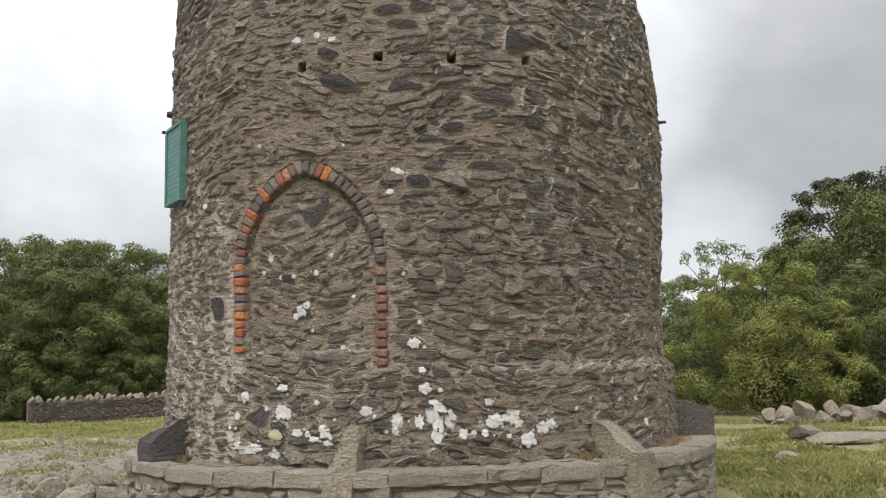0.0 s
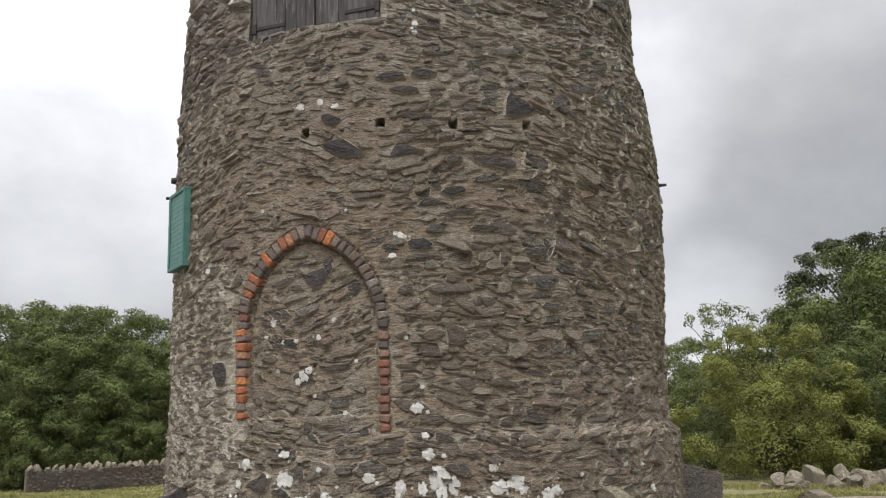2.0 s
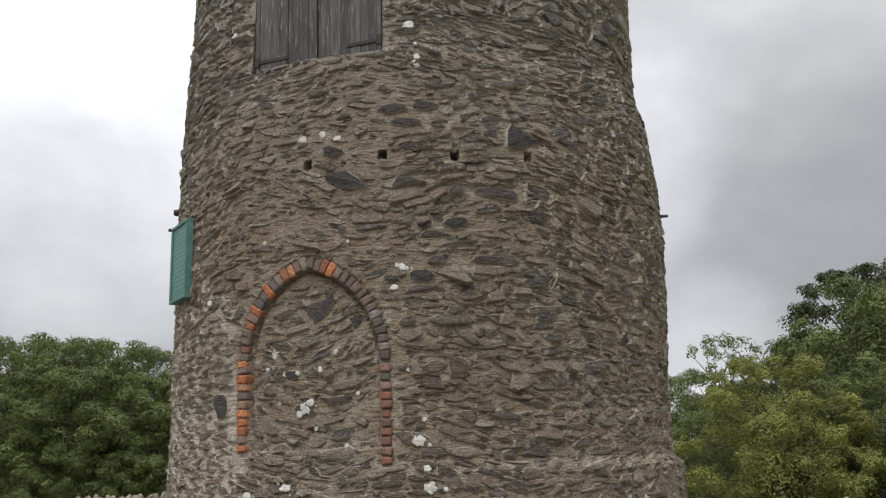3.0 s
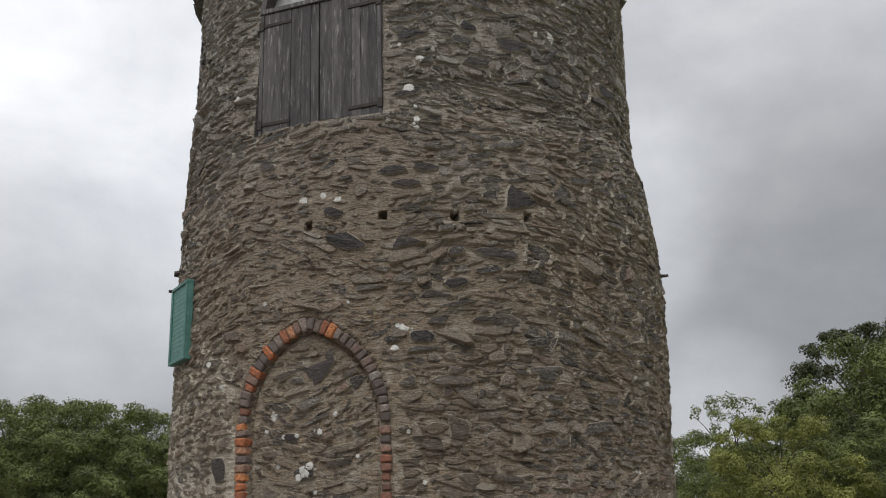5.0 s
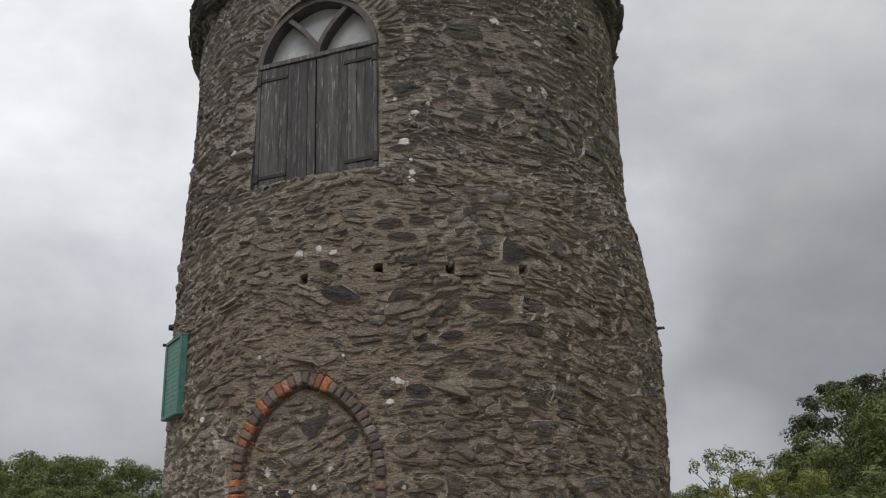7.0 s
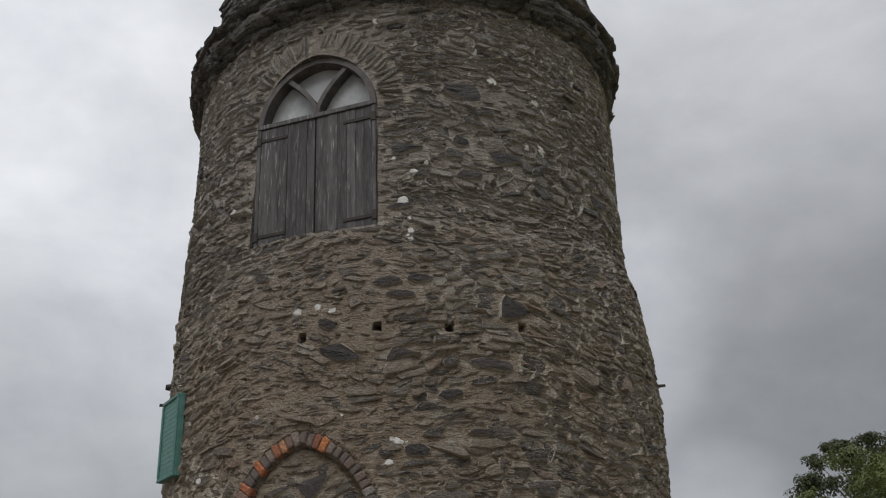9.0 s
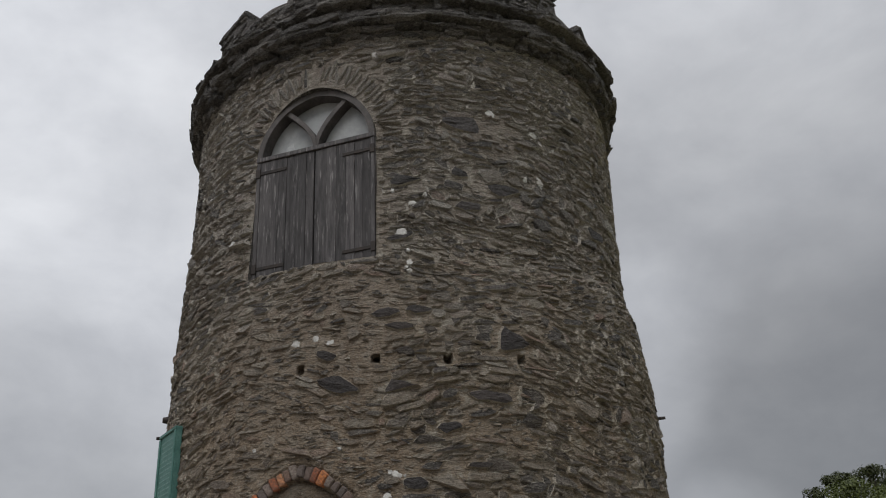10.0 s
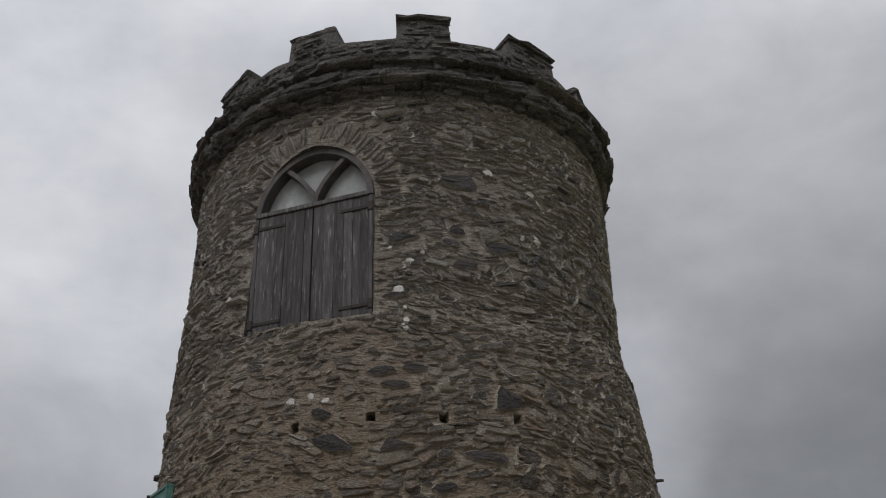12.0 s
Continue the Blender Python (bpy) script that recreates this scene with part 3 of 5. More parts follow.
def build_rubble():
    r, heap = random.Random(11), Heap()
    lay_courses(heap, r, LEDGE_Z + 0.0, CORNICE_Z, on_wall, wall_allowed, single=lambda t, z: -9 < t < 19 and 1.35 < z < 2.75, lime=True)
    # slivers and pinning stones pressed into the joints
    for _ in range(9500):
        t, z = r.uniform(-88, 88), r.uniform(LEDGE_Z + 0.05, CORNICE_Z - 0.03)
        if wall_allowed(t, z, 0.03):
            v, f = stone_shape(r, radians(t) * RREF, z, r.uniform(0.015, 0.065), r.uniform(0.005, 0.013), nz(t * 0.05, z * 0.9, 21) * 0.6 + r.gauss(0, 0.25), 0.004 + abs(r.gauss(0, 0.008)) * (0.4 if abs(t) > 62 else 1), -0.03, on_wall, 6)
            heap.add(v, f, 2 if repointed(t, z) else 1)
    for t, z, w, h in LARGE_STONES:
        v, f = stone_shape(r, radians(t) * RREF, z, w / 90, h / 88, r.gauss(0, 0.08), 0.026, -0.03, on_wall, 11, 0.05, 0.75)
        ob = part("dark_stone", bedded("dark_stone", v, f, M_DARK), M_DARK, tower, "large dark slate stone")
    # stones set on edge round the window head
    n = 21
    for i in range(n):
        for side in (-1, 1):
            phi = (i + 0.5) / n * math.pi * 0.46
            rad = WIN_W + WIN_C + 0.17 + r.uniform(-0.02, 0.02)
            u = side * (math.cos(phi) * rad - WIN_C)
            z = WIN_RAIL + math.sin(phi) * rad
            lean = phi if side > 0 else math.pi - phi
            s = radians(WIN_T) * RREF + u * RREF / 2.53
            v, f = stone_shape(r, s, z, r.uniform(0.08, 0.18), r.uniform(0.010, 0.026), lean + r.gauss(0, 0.2), 0.016 + abs(r.gauss(0, 0.012)), -0.03, on_wall)
            heap.add(v, f)
    me = heap.bedded("rubble", M_STONE)
    tagged(part("rubble", me, M_STONE, tower, "uneven grey-brown rubble stones"), kind="stuff")


build_rubble()


# ---- cornice, parapet and merlons ----
def ring_block(t0, t1, r0, r1, z0, z1, r, rough=0.012, steps=3, place=None):
    """A curved slab between two angles, with worn edges."""
    verts, faces, place = [], [], place or high
    prof = [(r0, z0), (r1 - 0.015, z0), (r1, z0 + 0.015), (r1, z1 - 0.015), (r1 - 0.015, z1), (r0, z1)]
    n = len(prof)
    dz, dr = r.gauss(0, rough * 0.6), r.gauss(0, rough)
    for i in range(steps + 1):
        t = t0 + (t1 - t0) * i / steps
        for k, (rr, z) in enumerate(prof):
            j = 0 < k < n - 1
            verts.append(place(t, rr + (dr + r.gauss(0, rough * 0.7) if j else 0), z + dz + r.gauss(0, rough * 0.5)))
    for i in range(steps):
        for k in range(n):
            a, b = i * n + k, i * n + (k + 1) % n
            faces.append((a, b, b + n, a + n))
    faces.append(tuple(range(n - 1, -1, -1)))
    faces.append(tuple(steps * n + k for k in range(n)))
    return verts, faces


def ring_of_slabs(name, r0, r1, z0, z1, length, mat, parent, r, label="", rough=0.012, gap=0.25):
    t = -180.0
    while t < 179:
        w = math.degrees(r.uniform(*length) / r1)
        t1 = min(t + w, 180)
        v, f = ring_block(t + gap / 2, t1 - gap / 2, r0, r1 + r.uniform(-0.02, 0.02), z0, z1 + r.uniform(-0.01, 0.01), r, rough)
        part(name, mesh_from(name, v, f, mat), mat, parent, label)
        t = t1


# middle and half width in degrees, and how much higher than the usual top
MERLONS = ((-173, 7.6, 0), (-141, 7.6, 0), (-111, 7.6, 0), (-81, 7.6, -0.06), (-52.5, 7.4, -0.06), (-23.6, 6.7, -0.01), (5.6, 6.9, 0.03), (37.0, 8.2, -0.02), (68.0, 9.0, -0.06), (95, 9, 0), (126, 9, 0), (157, 9, 0))


def high(t, r, z):
    """The top of the tower stands a little askew: it leans to the west."""
    x, y, _ = around(t, r, 0)
    return (x + 0.034, y, z + 0.024 * x)


def merlon_at(t):
    """The rise of the merlon at this angle, or None in a gap."""
    for m, w, rise in MERLONS:
        if abs(wrap(t - m)) < w:
            return rise
    return None


def parapet():
    r = random.Random(5)
    ring_of_slabs("corbel_slab", 2.3, 2.57, 7.69, 7.745, (0.08, 0.32), M_COPE, tower, r, "projecting thin stone slab", 0.02)
    ring_of_slabs("corbel_slab", 2.3, 2.61, 7.75, 7.80, (0.10, 0.4), M_COPE, tower, r, "", 0.02)
    ring_of_slabs("cornice_slab", 2.3, 2.685, 7.805, 7.865, (0.18, 0.6), M_COPE, tower, r, "projecting cornice stone", 0.018, 0.08)
    ring_of_slabs("cornice_slab", 2.3, 2.66, 7.868, 7.95, (0.12, 0.45), M_COPE, tower, r, "", 0.02, 0.08)
    ring_of_slabs("corbel_slab", 2.3, 2.625, 7.955, 8.045, (0.10, 0.4), M_COPE, tower, r, "", 0.02, 0.08)
    ring_of_slabs("cornice_slab", 2.3, 2.715, 8.05, 8.105, (0.2, 0.6), M_COPE, tower, r, "", 0.018, 0.08)
    ring_of_slabs("cornice_slab", 2.3, 2.66, 8.108, 8.165, (0.12, 0.4), M_COPE, tower, r, "", 0.02, 0.08)
    verts, faces = [], []
    nt = 720
    levels = ((2.5, 8.1), (2.5, None), (2.12, None), (2.12, 8.1))
    for i in range(nt):
        t = i * 360 / nt - 180
        rise = merlon_at(t)
        top = 8.51 + 0.04 * nz(t * 0.1, 3) if rise is None else 8.755 + rise
        for rr, z in levels:
            verts.append(high(t, rr, z or top))
    for i in range(nt):
        for k in range(3):
            a, b = i * 4 + k, ((i + 1) % nt) * 4 + k
            faces.append((a, b, b + 1, a + 1))
    part("parapet_core", mesh_from("parapet_core", verts, faces, M_COPE), M_COPE, tower)
    heap = Heap()

    def on_parapet(s, z, d):
        return high(math.degrees(s / 2.5), 2.503 + d, z)

    def room(t, z, h):
        m = math.degrees(h / 2.5) * 0.85
        rises = merlon_at(t - m), merlon_at(t + m)
        return z < 8.48 or (None not in rises and z < 8.74 + min(rises))

    lay_courses(heap, r, 8.14, 8.76, on_parapet, room, (0.035, 0.075), (0.06, 0.36), wave=0.15, lean_sd=0.05, rref=2.5, mean=0.16)
    tagged(part("parapet_rubble", mesh_from("parapet_rubble", heap.v, heap.f, M_COPE), M_COPE, tower, "dark weathered parapet stones"), kind="stuff")
    for t, w, rise in MERLONS:
        v, f = ring_block(t - w + r.uniform(-0.5, 0.3), t + w + r.uniform(-0.3, 0.5), 2.1, 2.525, 8.75 + rise, 8.81 + rise + r.uniform(-0.012, 0.012), r, 0.016, 5)
        part("merlon_cap", mesh_from("merlon_cap", v, f, M_COPE), M_COPE, tower, "flat stone cap of a merlon")
    bm = bmesh.new()
    bmesh.ops.create_cone(bm, cap_ends=True, segments=64, radius1=2.3, radius2=2.3, depth=0.12, matrix=Matrix.Translation((0, 0, 8.09)))
    part("roof_deck", bm, M_ROOM, tower)


parapet()


# ---- the blocked doorway's brick arch ----
def brick_bm(length, height, depth, seed):
    return box_bm(-length / 2, length / 2, -depth / 2, depth / 2, -height / 2, height / 2, 0.013, 0.009, seed)


def doorway_arch():
    r = random.Random(3)
    meshes = {}
    for key, mat in (("brick", M_BRICK), ("dull_brick", M_BRICK_DULL), ("dark_brick", M_BRICK_DARK)):
        for i in range(4):
            bm = brick_bm(0.12, 0.068, 0.16, i + 9)
            me = bpy.data.meshes.new(key)
            bm.to_mesh(me)
            bm.free()
            me.materials.append(mat)
            meshes[key, i] = me

    def lay(u, z, turn, key, wide=1.0):
        t = ARCH_T + math.degrees(u / 2.65)
        me = meshes[key, r.randrange(4)]
        ob = new(key, me)
        ob.parent = tower
        spot = Vector(around(t, wall_r(t + (-1 if u < 0 else 1) * 4.0, z) - 0.068 + r.uniform(-0.008, 0.008), z))
        ob.matrix_basis = Matrix.Translation(spot) @ Matrix.Rotation(radians(t), 4, "Z") @ Matrix.Rotation(-turn + r.gauss(0, 0.045), 4, "Y") @ Matrix.Diagonal((wide * r.uniform(0.8, 1.06), 1, r.uniform(0.84, 1.06), 1))

    mid = ARCH_W - 0.062
    for side, low in ((-1, 1.69), (1, 1.56)):
        z = low + 0.035
        while z < ARCH_SPRING:
            lay(side * mid, z, 0, ("brick" if r.random() < 0.72 else "dark_brick") if side < 0 else "dull_brick" if r.random() < 0.65 else "dark_brick", 1.0 if side < 0 else 0.78)
            z += 0.0735
    rad = mid + ARCH_C
    top = math.acos(ARCH_C / rad)
    n = int(rad * top / 0.0735)
    for i in range(n + 1):
        phi = (i + 0.5) / (n + 1) * top
        u, z = math.cos(phi) * rad - ARCH_C, ARCH_SPRING + math.sin(phi) * rad
        lay(-u, z, math.pi - phi, "brick" if r.random() < 0.6 and i < n - 1 else "dark_brick")
        lay(u, z, phi, "brick" if i in (n - 2, n - 3) else "dark_brick", 1.0 if i > n - 4 else 0.8)


doorway_arch()


# ---- the shuttered window ----
def window_matrix():
    a = radians(WIN_T)
    tangent, normal = Vector((math.cos(a), math.sin(a), 0)), Vector((math.sin(a), -math.cos(a), 0))
    m = Matrix.Identity(4)
    m.col[0][:3], m.col[1][:3], m.col[2][:3] = tangent, -normal, (0, 0, 1)
    m.translation = normal * 2.445
    return m      # local x along the wall, y into it, z up


def strip_bm(points, width, y0, y1, closed=False):
    """A bar of rectangular section along points (x, z)."""
    bm = bmesh.new()
    rings = []
    for i, p in enumerate(points):
        a, b = points[max(i - 1, 0)], points[min(i + 1, len(points) - 1)]
        d = Vector((b[0] - a[0], b[1] - a[1])).normalized()
        nx, nzz = -d.y * width / 2, d.x * width / 2
        rings.append([bm.verts.new((p[0] + k * nx, y, p[1] + k * nzz)) for k, y in ((-1, y0), (1, y0), (1, y1), (-1, y1))])
    for a, b in zip(rings, rings[1:]):
        for k in range(4):
            bm.faces.new((a[k], a[(k + 1) % 4], b[(k + 1) % 4], b[k]))
    bm.faces.new(rings[0]), bm.faces.new(rings[-1][::-1])
    bmesh.ops.recalc_face_normals(bm, faces=bm.faces[:])
    return bm


def window():
    r = random.Random(21)
    win = new("window")
    win.parent = tower
    win.matrix_basis = window_matrix()
    tagged(win, "arched window with closed grey-brown board shutters under a traceried fanlight")
    w = WIN_W - 0.005

    def arc(rw, side, n=14):
        rad, top = rw + WIN_C, math.acos(WIN_C / (rw + WIN_C))
        return [(side * (math.cos(top * i / n) * rad - WIN_C), WIN_RAIL + math.sin(top * i / n) * rad) for i in range(n + 1)]

    head = arc(w - 0.03, -1) + arc(w - 0.03, 1)[::-1][1:]
    part("arched_frame", strip_bm(head, 0.06, -0.02, 0.13), M_FRAME, win, "worn brown painted curved frame")
    for side in (-1, 1):
        part("jamb", box_bm(side * w - (0.04 if side > 0 else 0), side * w + (0.04 if side < 0 else 0), 0.0, 0.10, WIN_Z0, WIN_RAIL, 0.004), M_FRAME, win)
    part("rail", box_bm(-w, w, -0.03, 0.16, WIN_RAIL - 0.005, WIN_RAIL + 0.045, 0.005), M_BOARD, win, "dark cross rail over the shutters")
    # tracery: two curved bars from the middle of the rail
    for side in (-1, 1):
        bar = [(side * (0.0 + 0.34 * (i / 8) ** 1.5), WIN_RAIL + 0.04 + 0.50 * (i / 8) ** 0.85) for i in range(9)]
        part("glazing_bar", strip_bm(bar, 0.048, 0.0, 0.12), M_FRAME, win, "curved tracery bar")
    bm = bmesh.new()
    pts = [bm.verts.new((x, 0.12, z)) for x, z in head[::-1]]
    bm.faces.new(pts)
    part("pane", bm, M_GLASS, win, "grimy glass with the pale sky reflection in its colour")
    # broken pieces of an older pane lean in the corner of the fanlight
    for x0, z0, pts in ((-0.40, 0.06, ((0, 0), (0.15, -0.01), (0.19, 0.06), (0.12, 0.08), (0.10, 0.15), (0.03, 0.12))), (-0.24, 0.05, ((0, 0), (0.10, 0.0), (0.06, 0.05), (0.02, 0.08)))):
        bm = bmesh.new()
        front = [bm.verts.new((x0 + x, 0.095, WIN_RAIL + z0 + z)) for x, z in pts]
        rear = [bm.verts.new((x0 + x, 0.099, WIN_RAIL + z0 + z)) for x, z in pts]
        bm.faces.new(front), bm.faces.new(rear[::-1])
        for i in range(len(pts)):
            j = (i + 1) % len(pts)
            bm.faces.new((front[j], front[i], rear[i], rear[j]))
        part("glass_shard", bm, M_SHARD, win, "pale broken piece of glass")
    # added dark panel behind the glass in place of the room's darkness
    part("backing_wall", box_bm(-w - 0.1, w + 0.1, 0.30, 0.34, WIN_Z0 - 0.1, WIN_RAIL + 0.72, 0), M_ROOM, win)
    # shutters: boards side by side, ledges and strap hinges
    for side in (-1, 1):
        shutter = new("shutter")
        shutter.parent = win
        tagged(shutter, "closed shutter of weathered dark vertical boards")
        x, i = 0.008, 0
        edge = w - 0.045
        z0 = WIN_Z0 + 0.02
        while x < edge - 0.02:
            bw = min(r.uniform(0.075, 0.125), edge - x)
            if edge - x - bw < 0.04:
                bw = edge - x
            a, b = side * x, side * (x + bw - 0.002)
            y = r.uniform(-0.004, 0.004)
            part("board", box_bm(min(a, b), max(a, b), -0.012 + y, 0.02, z0 + r.uniform(-0.008, 0.008), WIN_RAIL - 0.012, 0.0025, 0.001, i), M_BOARD, shutter)
            x += bw
            i += 1
        a, b = side * edge, side * (w - 0.005)
        part("stile", box_bm(min(a, b), max(a, b), -0.022, 0.02, z0 - 0.02, WIN_RAIL - 0.01, 0.004), M_BOARD, shutter)
        for z in (z0 + 0.10, WIN_RAIL - 0.14):
            a, b = side * (edge - 0.30), side * (w - 0.01)
            part("strap_hinge", box_bm(min(a, b), max(a, b), -0.024, -0.012, z - 0.018, z + 0.018, 0.003), M_IRON, shutter, "black iron strap hinge")
            a, b = side * (w - 0.05), side * w
            part("hinge_plate", box_bm(min(a, b), max(a, b), -0.034, -0.02, z - 0.05, z + 0.05, 0.004), M_IRON, shutter, "black iron hinge plate")
    # thin sill stones under the shutters
    x = -w - 0.05
    while x < w + 0.05:
        wd = r.uniform(0.12, 0.3)
        part("sill_stone", box_bm(x, min(x + wd - 0.01, w + 0.06), -0.05 - 0.05 * math.cos(x / w * 1.5) + r.uniform(-0.015, 0.01), 0.16, WIN_Z0 - 0.05, WIN_Z0 - 0.004 + r.uniform(-0.012, 0.004), 0.008, 0.008, int(x * 100)), M_STONE, win)
        x += wd


window()


# ---- the ledge round the foot of the tower ----
def ground_z(x, y):
    r = math.hypot(x, y)
    z = 0.12 * smooth01(9, 3.2, r) + 0.10 * nz(x * 0.12, y * 0.12, 2) * smooth01(3, 9, r) + 0.035 * nz(x * 0.7, y * 0.7, 4)
    z -= 0.30 * smooth01(12, 36, (y + 10) * smooth01(0, -6, x))
    z += 0.35 * smooth01(3.5, 8, x) * smooth01(13, 7, abs(y - 9)) * 0.4
    if r > 60:
        z -= (r - 60) * 0.02
    return z


LEDGE_R = 3.05


def ledge():
    r = random.Random(31)
    ob = thing("stone_ledge", "low circular rubble stone ledge round the tower foot", "ledge", at=(0.03, 0, 0.015))
    bm = bmesh.new()
    bmesh.ops.create_cone(bm, cap_ends=True, segments=96, radius1=LEDGE_R - 0.05, radius2=LEDGE_R - 0.05, depth=1.15, matrix=Matrix.Translation((0, 0, LEDGE_Z - 0.09 - 0.575)))
    part("ledge_core", bm, M_MORTAR, ob)
    heap = Heap()

    def on_ledge(s, z, d):
        return around(math.degrees(s / LEDGE_R), LEDGE_R - 0.035 + d, z)

    lay_courses(heap, r, -0.1, LEDGE_Z - 0.11, on_ledge, lambda t, z, h: z < LEDGE_Z - 0.10, (0.05, 0.12), (0.12, 0.6), wave=0.3, lean_sd=0.05, rref=LEDGE_R, mean=0.26)
    tagged(part("ledge_rubble", heap.bedded("ledge_rubble", M_LEDGE), M_LEDGE, ob, "rough tan-grey stones"), kind="stuff")
    t = -180.0
    while t < 179:
        t1 = min(180, t + math.degrees(r.uniform(0.28, 0.95) / LEDGE_R))
        split = r.uniform(2.78, 2.88)
        for r0, r1 in ((2.45, split), (split + 0.012, LEDGE_R + r.uniform(-0.015, 0.015))):
            v, f = ring_block(t + 0.12, t1 - 0.12, r0, r1, LEDGE_Z - r.uniform(0.10, 0.14), LEDGE_Z + r.uniform(-0.008, 0.008), r, 0.011, 6, place=around)
            part("coping_slab", mesh_from("coping_slab", v, f, M_LEDGE), M_LEDGE, ob, "flat weathered coping stone")
        t = t1


ledge()


def rock_mesh(name, seed, size, mat, subdiv=3, facets=7, rough=0.05):
    """A broken rock: a ball cut by random planes, then roughened."""
    r = random.Random(seed)
    bm = bmesh.new()
    bmesh.ops.create_icosphere(bm, subdivisions=subdiv, radius=1)
    planes = [(Vector((r.gauss(0, 1), r.gauss(0, 1), r.gauss(0, 1))).normalized(), r.uniform(0.35, 0.72)) for _ in range(facets + 5)]
    for v in bm.verts:
        for n, d in planes:
            over = v.co.dot(n) - d
            if over > 0:
                v.co -= n * over
        v.co *= 1 + rough * noise.noise(v.co * 2.3 + Vector((seed, 0, 0))) + rough * 0.5 * noise.noise(v.co * 6 + Vector((0, seed, 0)))
        v.co = Vector((v.co.x * size[0], v.co.y * size[1], v.co.z * size[2]))
    me = bpy.data.meshes.new(name)
    bm.to_mesh(me)
    bm.free()
    me.materials.append(mat)
    return me


def upright(name, t, r0, r1, top0, top1, thick, mat, label, lean=0.0, seed=1, base=0.0, turn=0.0):
    """A slab set on edge across the ledge: its section runs from r0 to r1, rising from the rim to the wall."""
    rr = random.Random(seed)
    bm = bmesh.new()
    prof = [(r0, base), (r1, base), (r1, top1), ((r0 * 0.35 + r1 * 0.65), top1 + (top0 - top1) * 0.40), ((r0 * 0.75 + r1 * 0.25), top0 * 0.96 + top1 * 0.04), (r0, top0)]
    sides = []
    for s in (-1, 1):
        sides.append([bm.verts.new((s * thick / 2 * rr.uniform(0.8, 1.1) * (1.3 - 0.85 * (z - base) / (top0 - base)) + lean * (z - base), -rad + rr.uniform(-0.012, 0.012), z + rr.uniform(-0.015, 0.015))) for rad, z in prof])
    n = len(prof)
    bm.faces.new(sides[0]), bm.faces.new(sides[1][::-1])
    for i in range(n):
        bm.faces.new((sides[0][i], sides[1][i], sides[1][(i + 1) % n], sides[0][(i + 1) % n]))
    bmesh.ops.recalc_face_normals(bm, faces=bm.faces[:])
    bmesh.ops.triangulate(bm, faces=bm.faces[:])
    bmesh.ops.subdivide_edges(bm, edges=bm.edges[:], cuts=3, use_grid_fill=True)
    bmesh.ops.triangulate(bm, faces=bm.faces[:])
    for v in bm.verts:
        v.co += Vector((noise.noise(v.co * 5), noise.noise(v.co * 5 + Vector((7, 0, 0))), noise.noise(v.co * 5 + Vector((0, 9, 0))))) * 0.03 + Vector((noise.noise(v.co * 17), noise.noise(v.co * 17 + Vector((7, 0, 0))), noise.noise(v.co * 17 + Vector((0, 9, 0))))) * 0.014
    bm2 = bpy.data.meshes.new(name)
    bm.to_mesh(bm2)
    bm.free()
    bm2.materials.append(mat)
    ob = new(name, bm2)
    ob.matrix_basis = Matrix.Rotation(radians(t + turn), 4, "Z")
    return tagged(ob, label, "stone", "upright stones on the ledge")


upright("upright_stone", -12.2, 2.62, 3.15, 1.11, 0.60, 0.26, M_SLAB, "tall narrow lichen-tinted stone slab set on edge across the ledge", 0.06, 2, 0.30)
upright("upright_stone", 37.6, 2.60, 3.12, 1.10, 0.80, 0.36, M_SLAB, "leaning pale tan stone slab set on edge across the ledge", -0.22, 5, 0.30)
upright("upright_stone", 83.0, 2.70, 3.10, 1.12, 1.02, 0.26, M_COPE, "grey squared stone block standing on the ledge", 0.0, 11, 0.74)
upright("upright_stone", -54.5, 2.62, 3.0, 1.13, 0.95, 0.30, M_DARK, "dark humped boulder standing on the ledge against the tower", 0.08, 8, 0.73)

# ---- plaque and iron pegs ----
def plaque():
    t, w, z0, z1 = -61.0, 0.48, 3.16, 3.94
    ob = thing("plaque", "green verdigris bronze plaque with raised lettering fixed to the tower", "plaque")
    ob.matrix_basis = Matrix.Translation(around(t, 2.665, (z0 + z1) / 2)) @ Matrix.Rotation(radians(t + 3), 4, "Z")
    h = (z1 - z0) / 2
    part("plate", box_bm(-w / 2, w / 2, -0.015, 0.045, -h, h, 0.006), M_VERDIGRIS, ob)
    for a, b, c, d in ((-w / 2, w / 2, h - 0.035, h), (-w / 2, w / 2, -h, -h + 0.035), (-w / 2, -w / 2 + 0.035, -h + 0.036, h - 0.036), (w / 2 - 0.035, w / 2, -h + 0.036, h - 0.036)):
        part("rim", box_bm(a, b, -0.03, -0.012, c, d, 0.006), M_VERDIGRIS, ob)
    r = random.Random(2)
    for i in range(13):
        z = h - 0.10 - i * 0.046
        end = w * r.uniform(0.28, 0.40)
        line, u = bmesh.new(), -end
        while u < end - 0.02:
            step = min(r.uniform(0.025, 0.085), end - u)
            me = bpy.data.meshes.new("word")
            word = box_bm(u, u + step, -0.0165, -0.012, z - 0.008, z + 0.008, 0.002)
            word.to_mesh(me)
            word.free()
            line.from_mesh(me)
            bpy.data.meshes.remove(me)
            u += step + 0.013
        part("text_line", line, M_LETTERS, ob, "row of worn raised lettering")
    return ob


plaque()


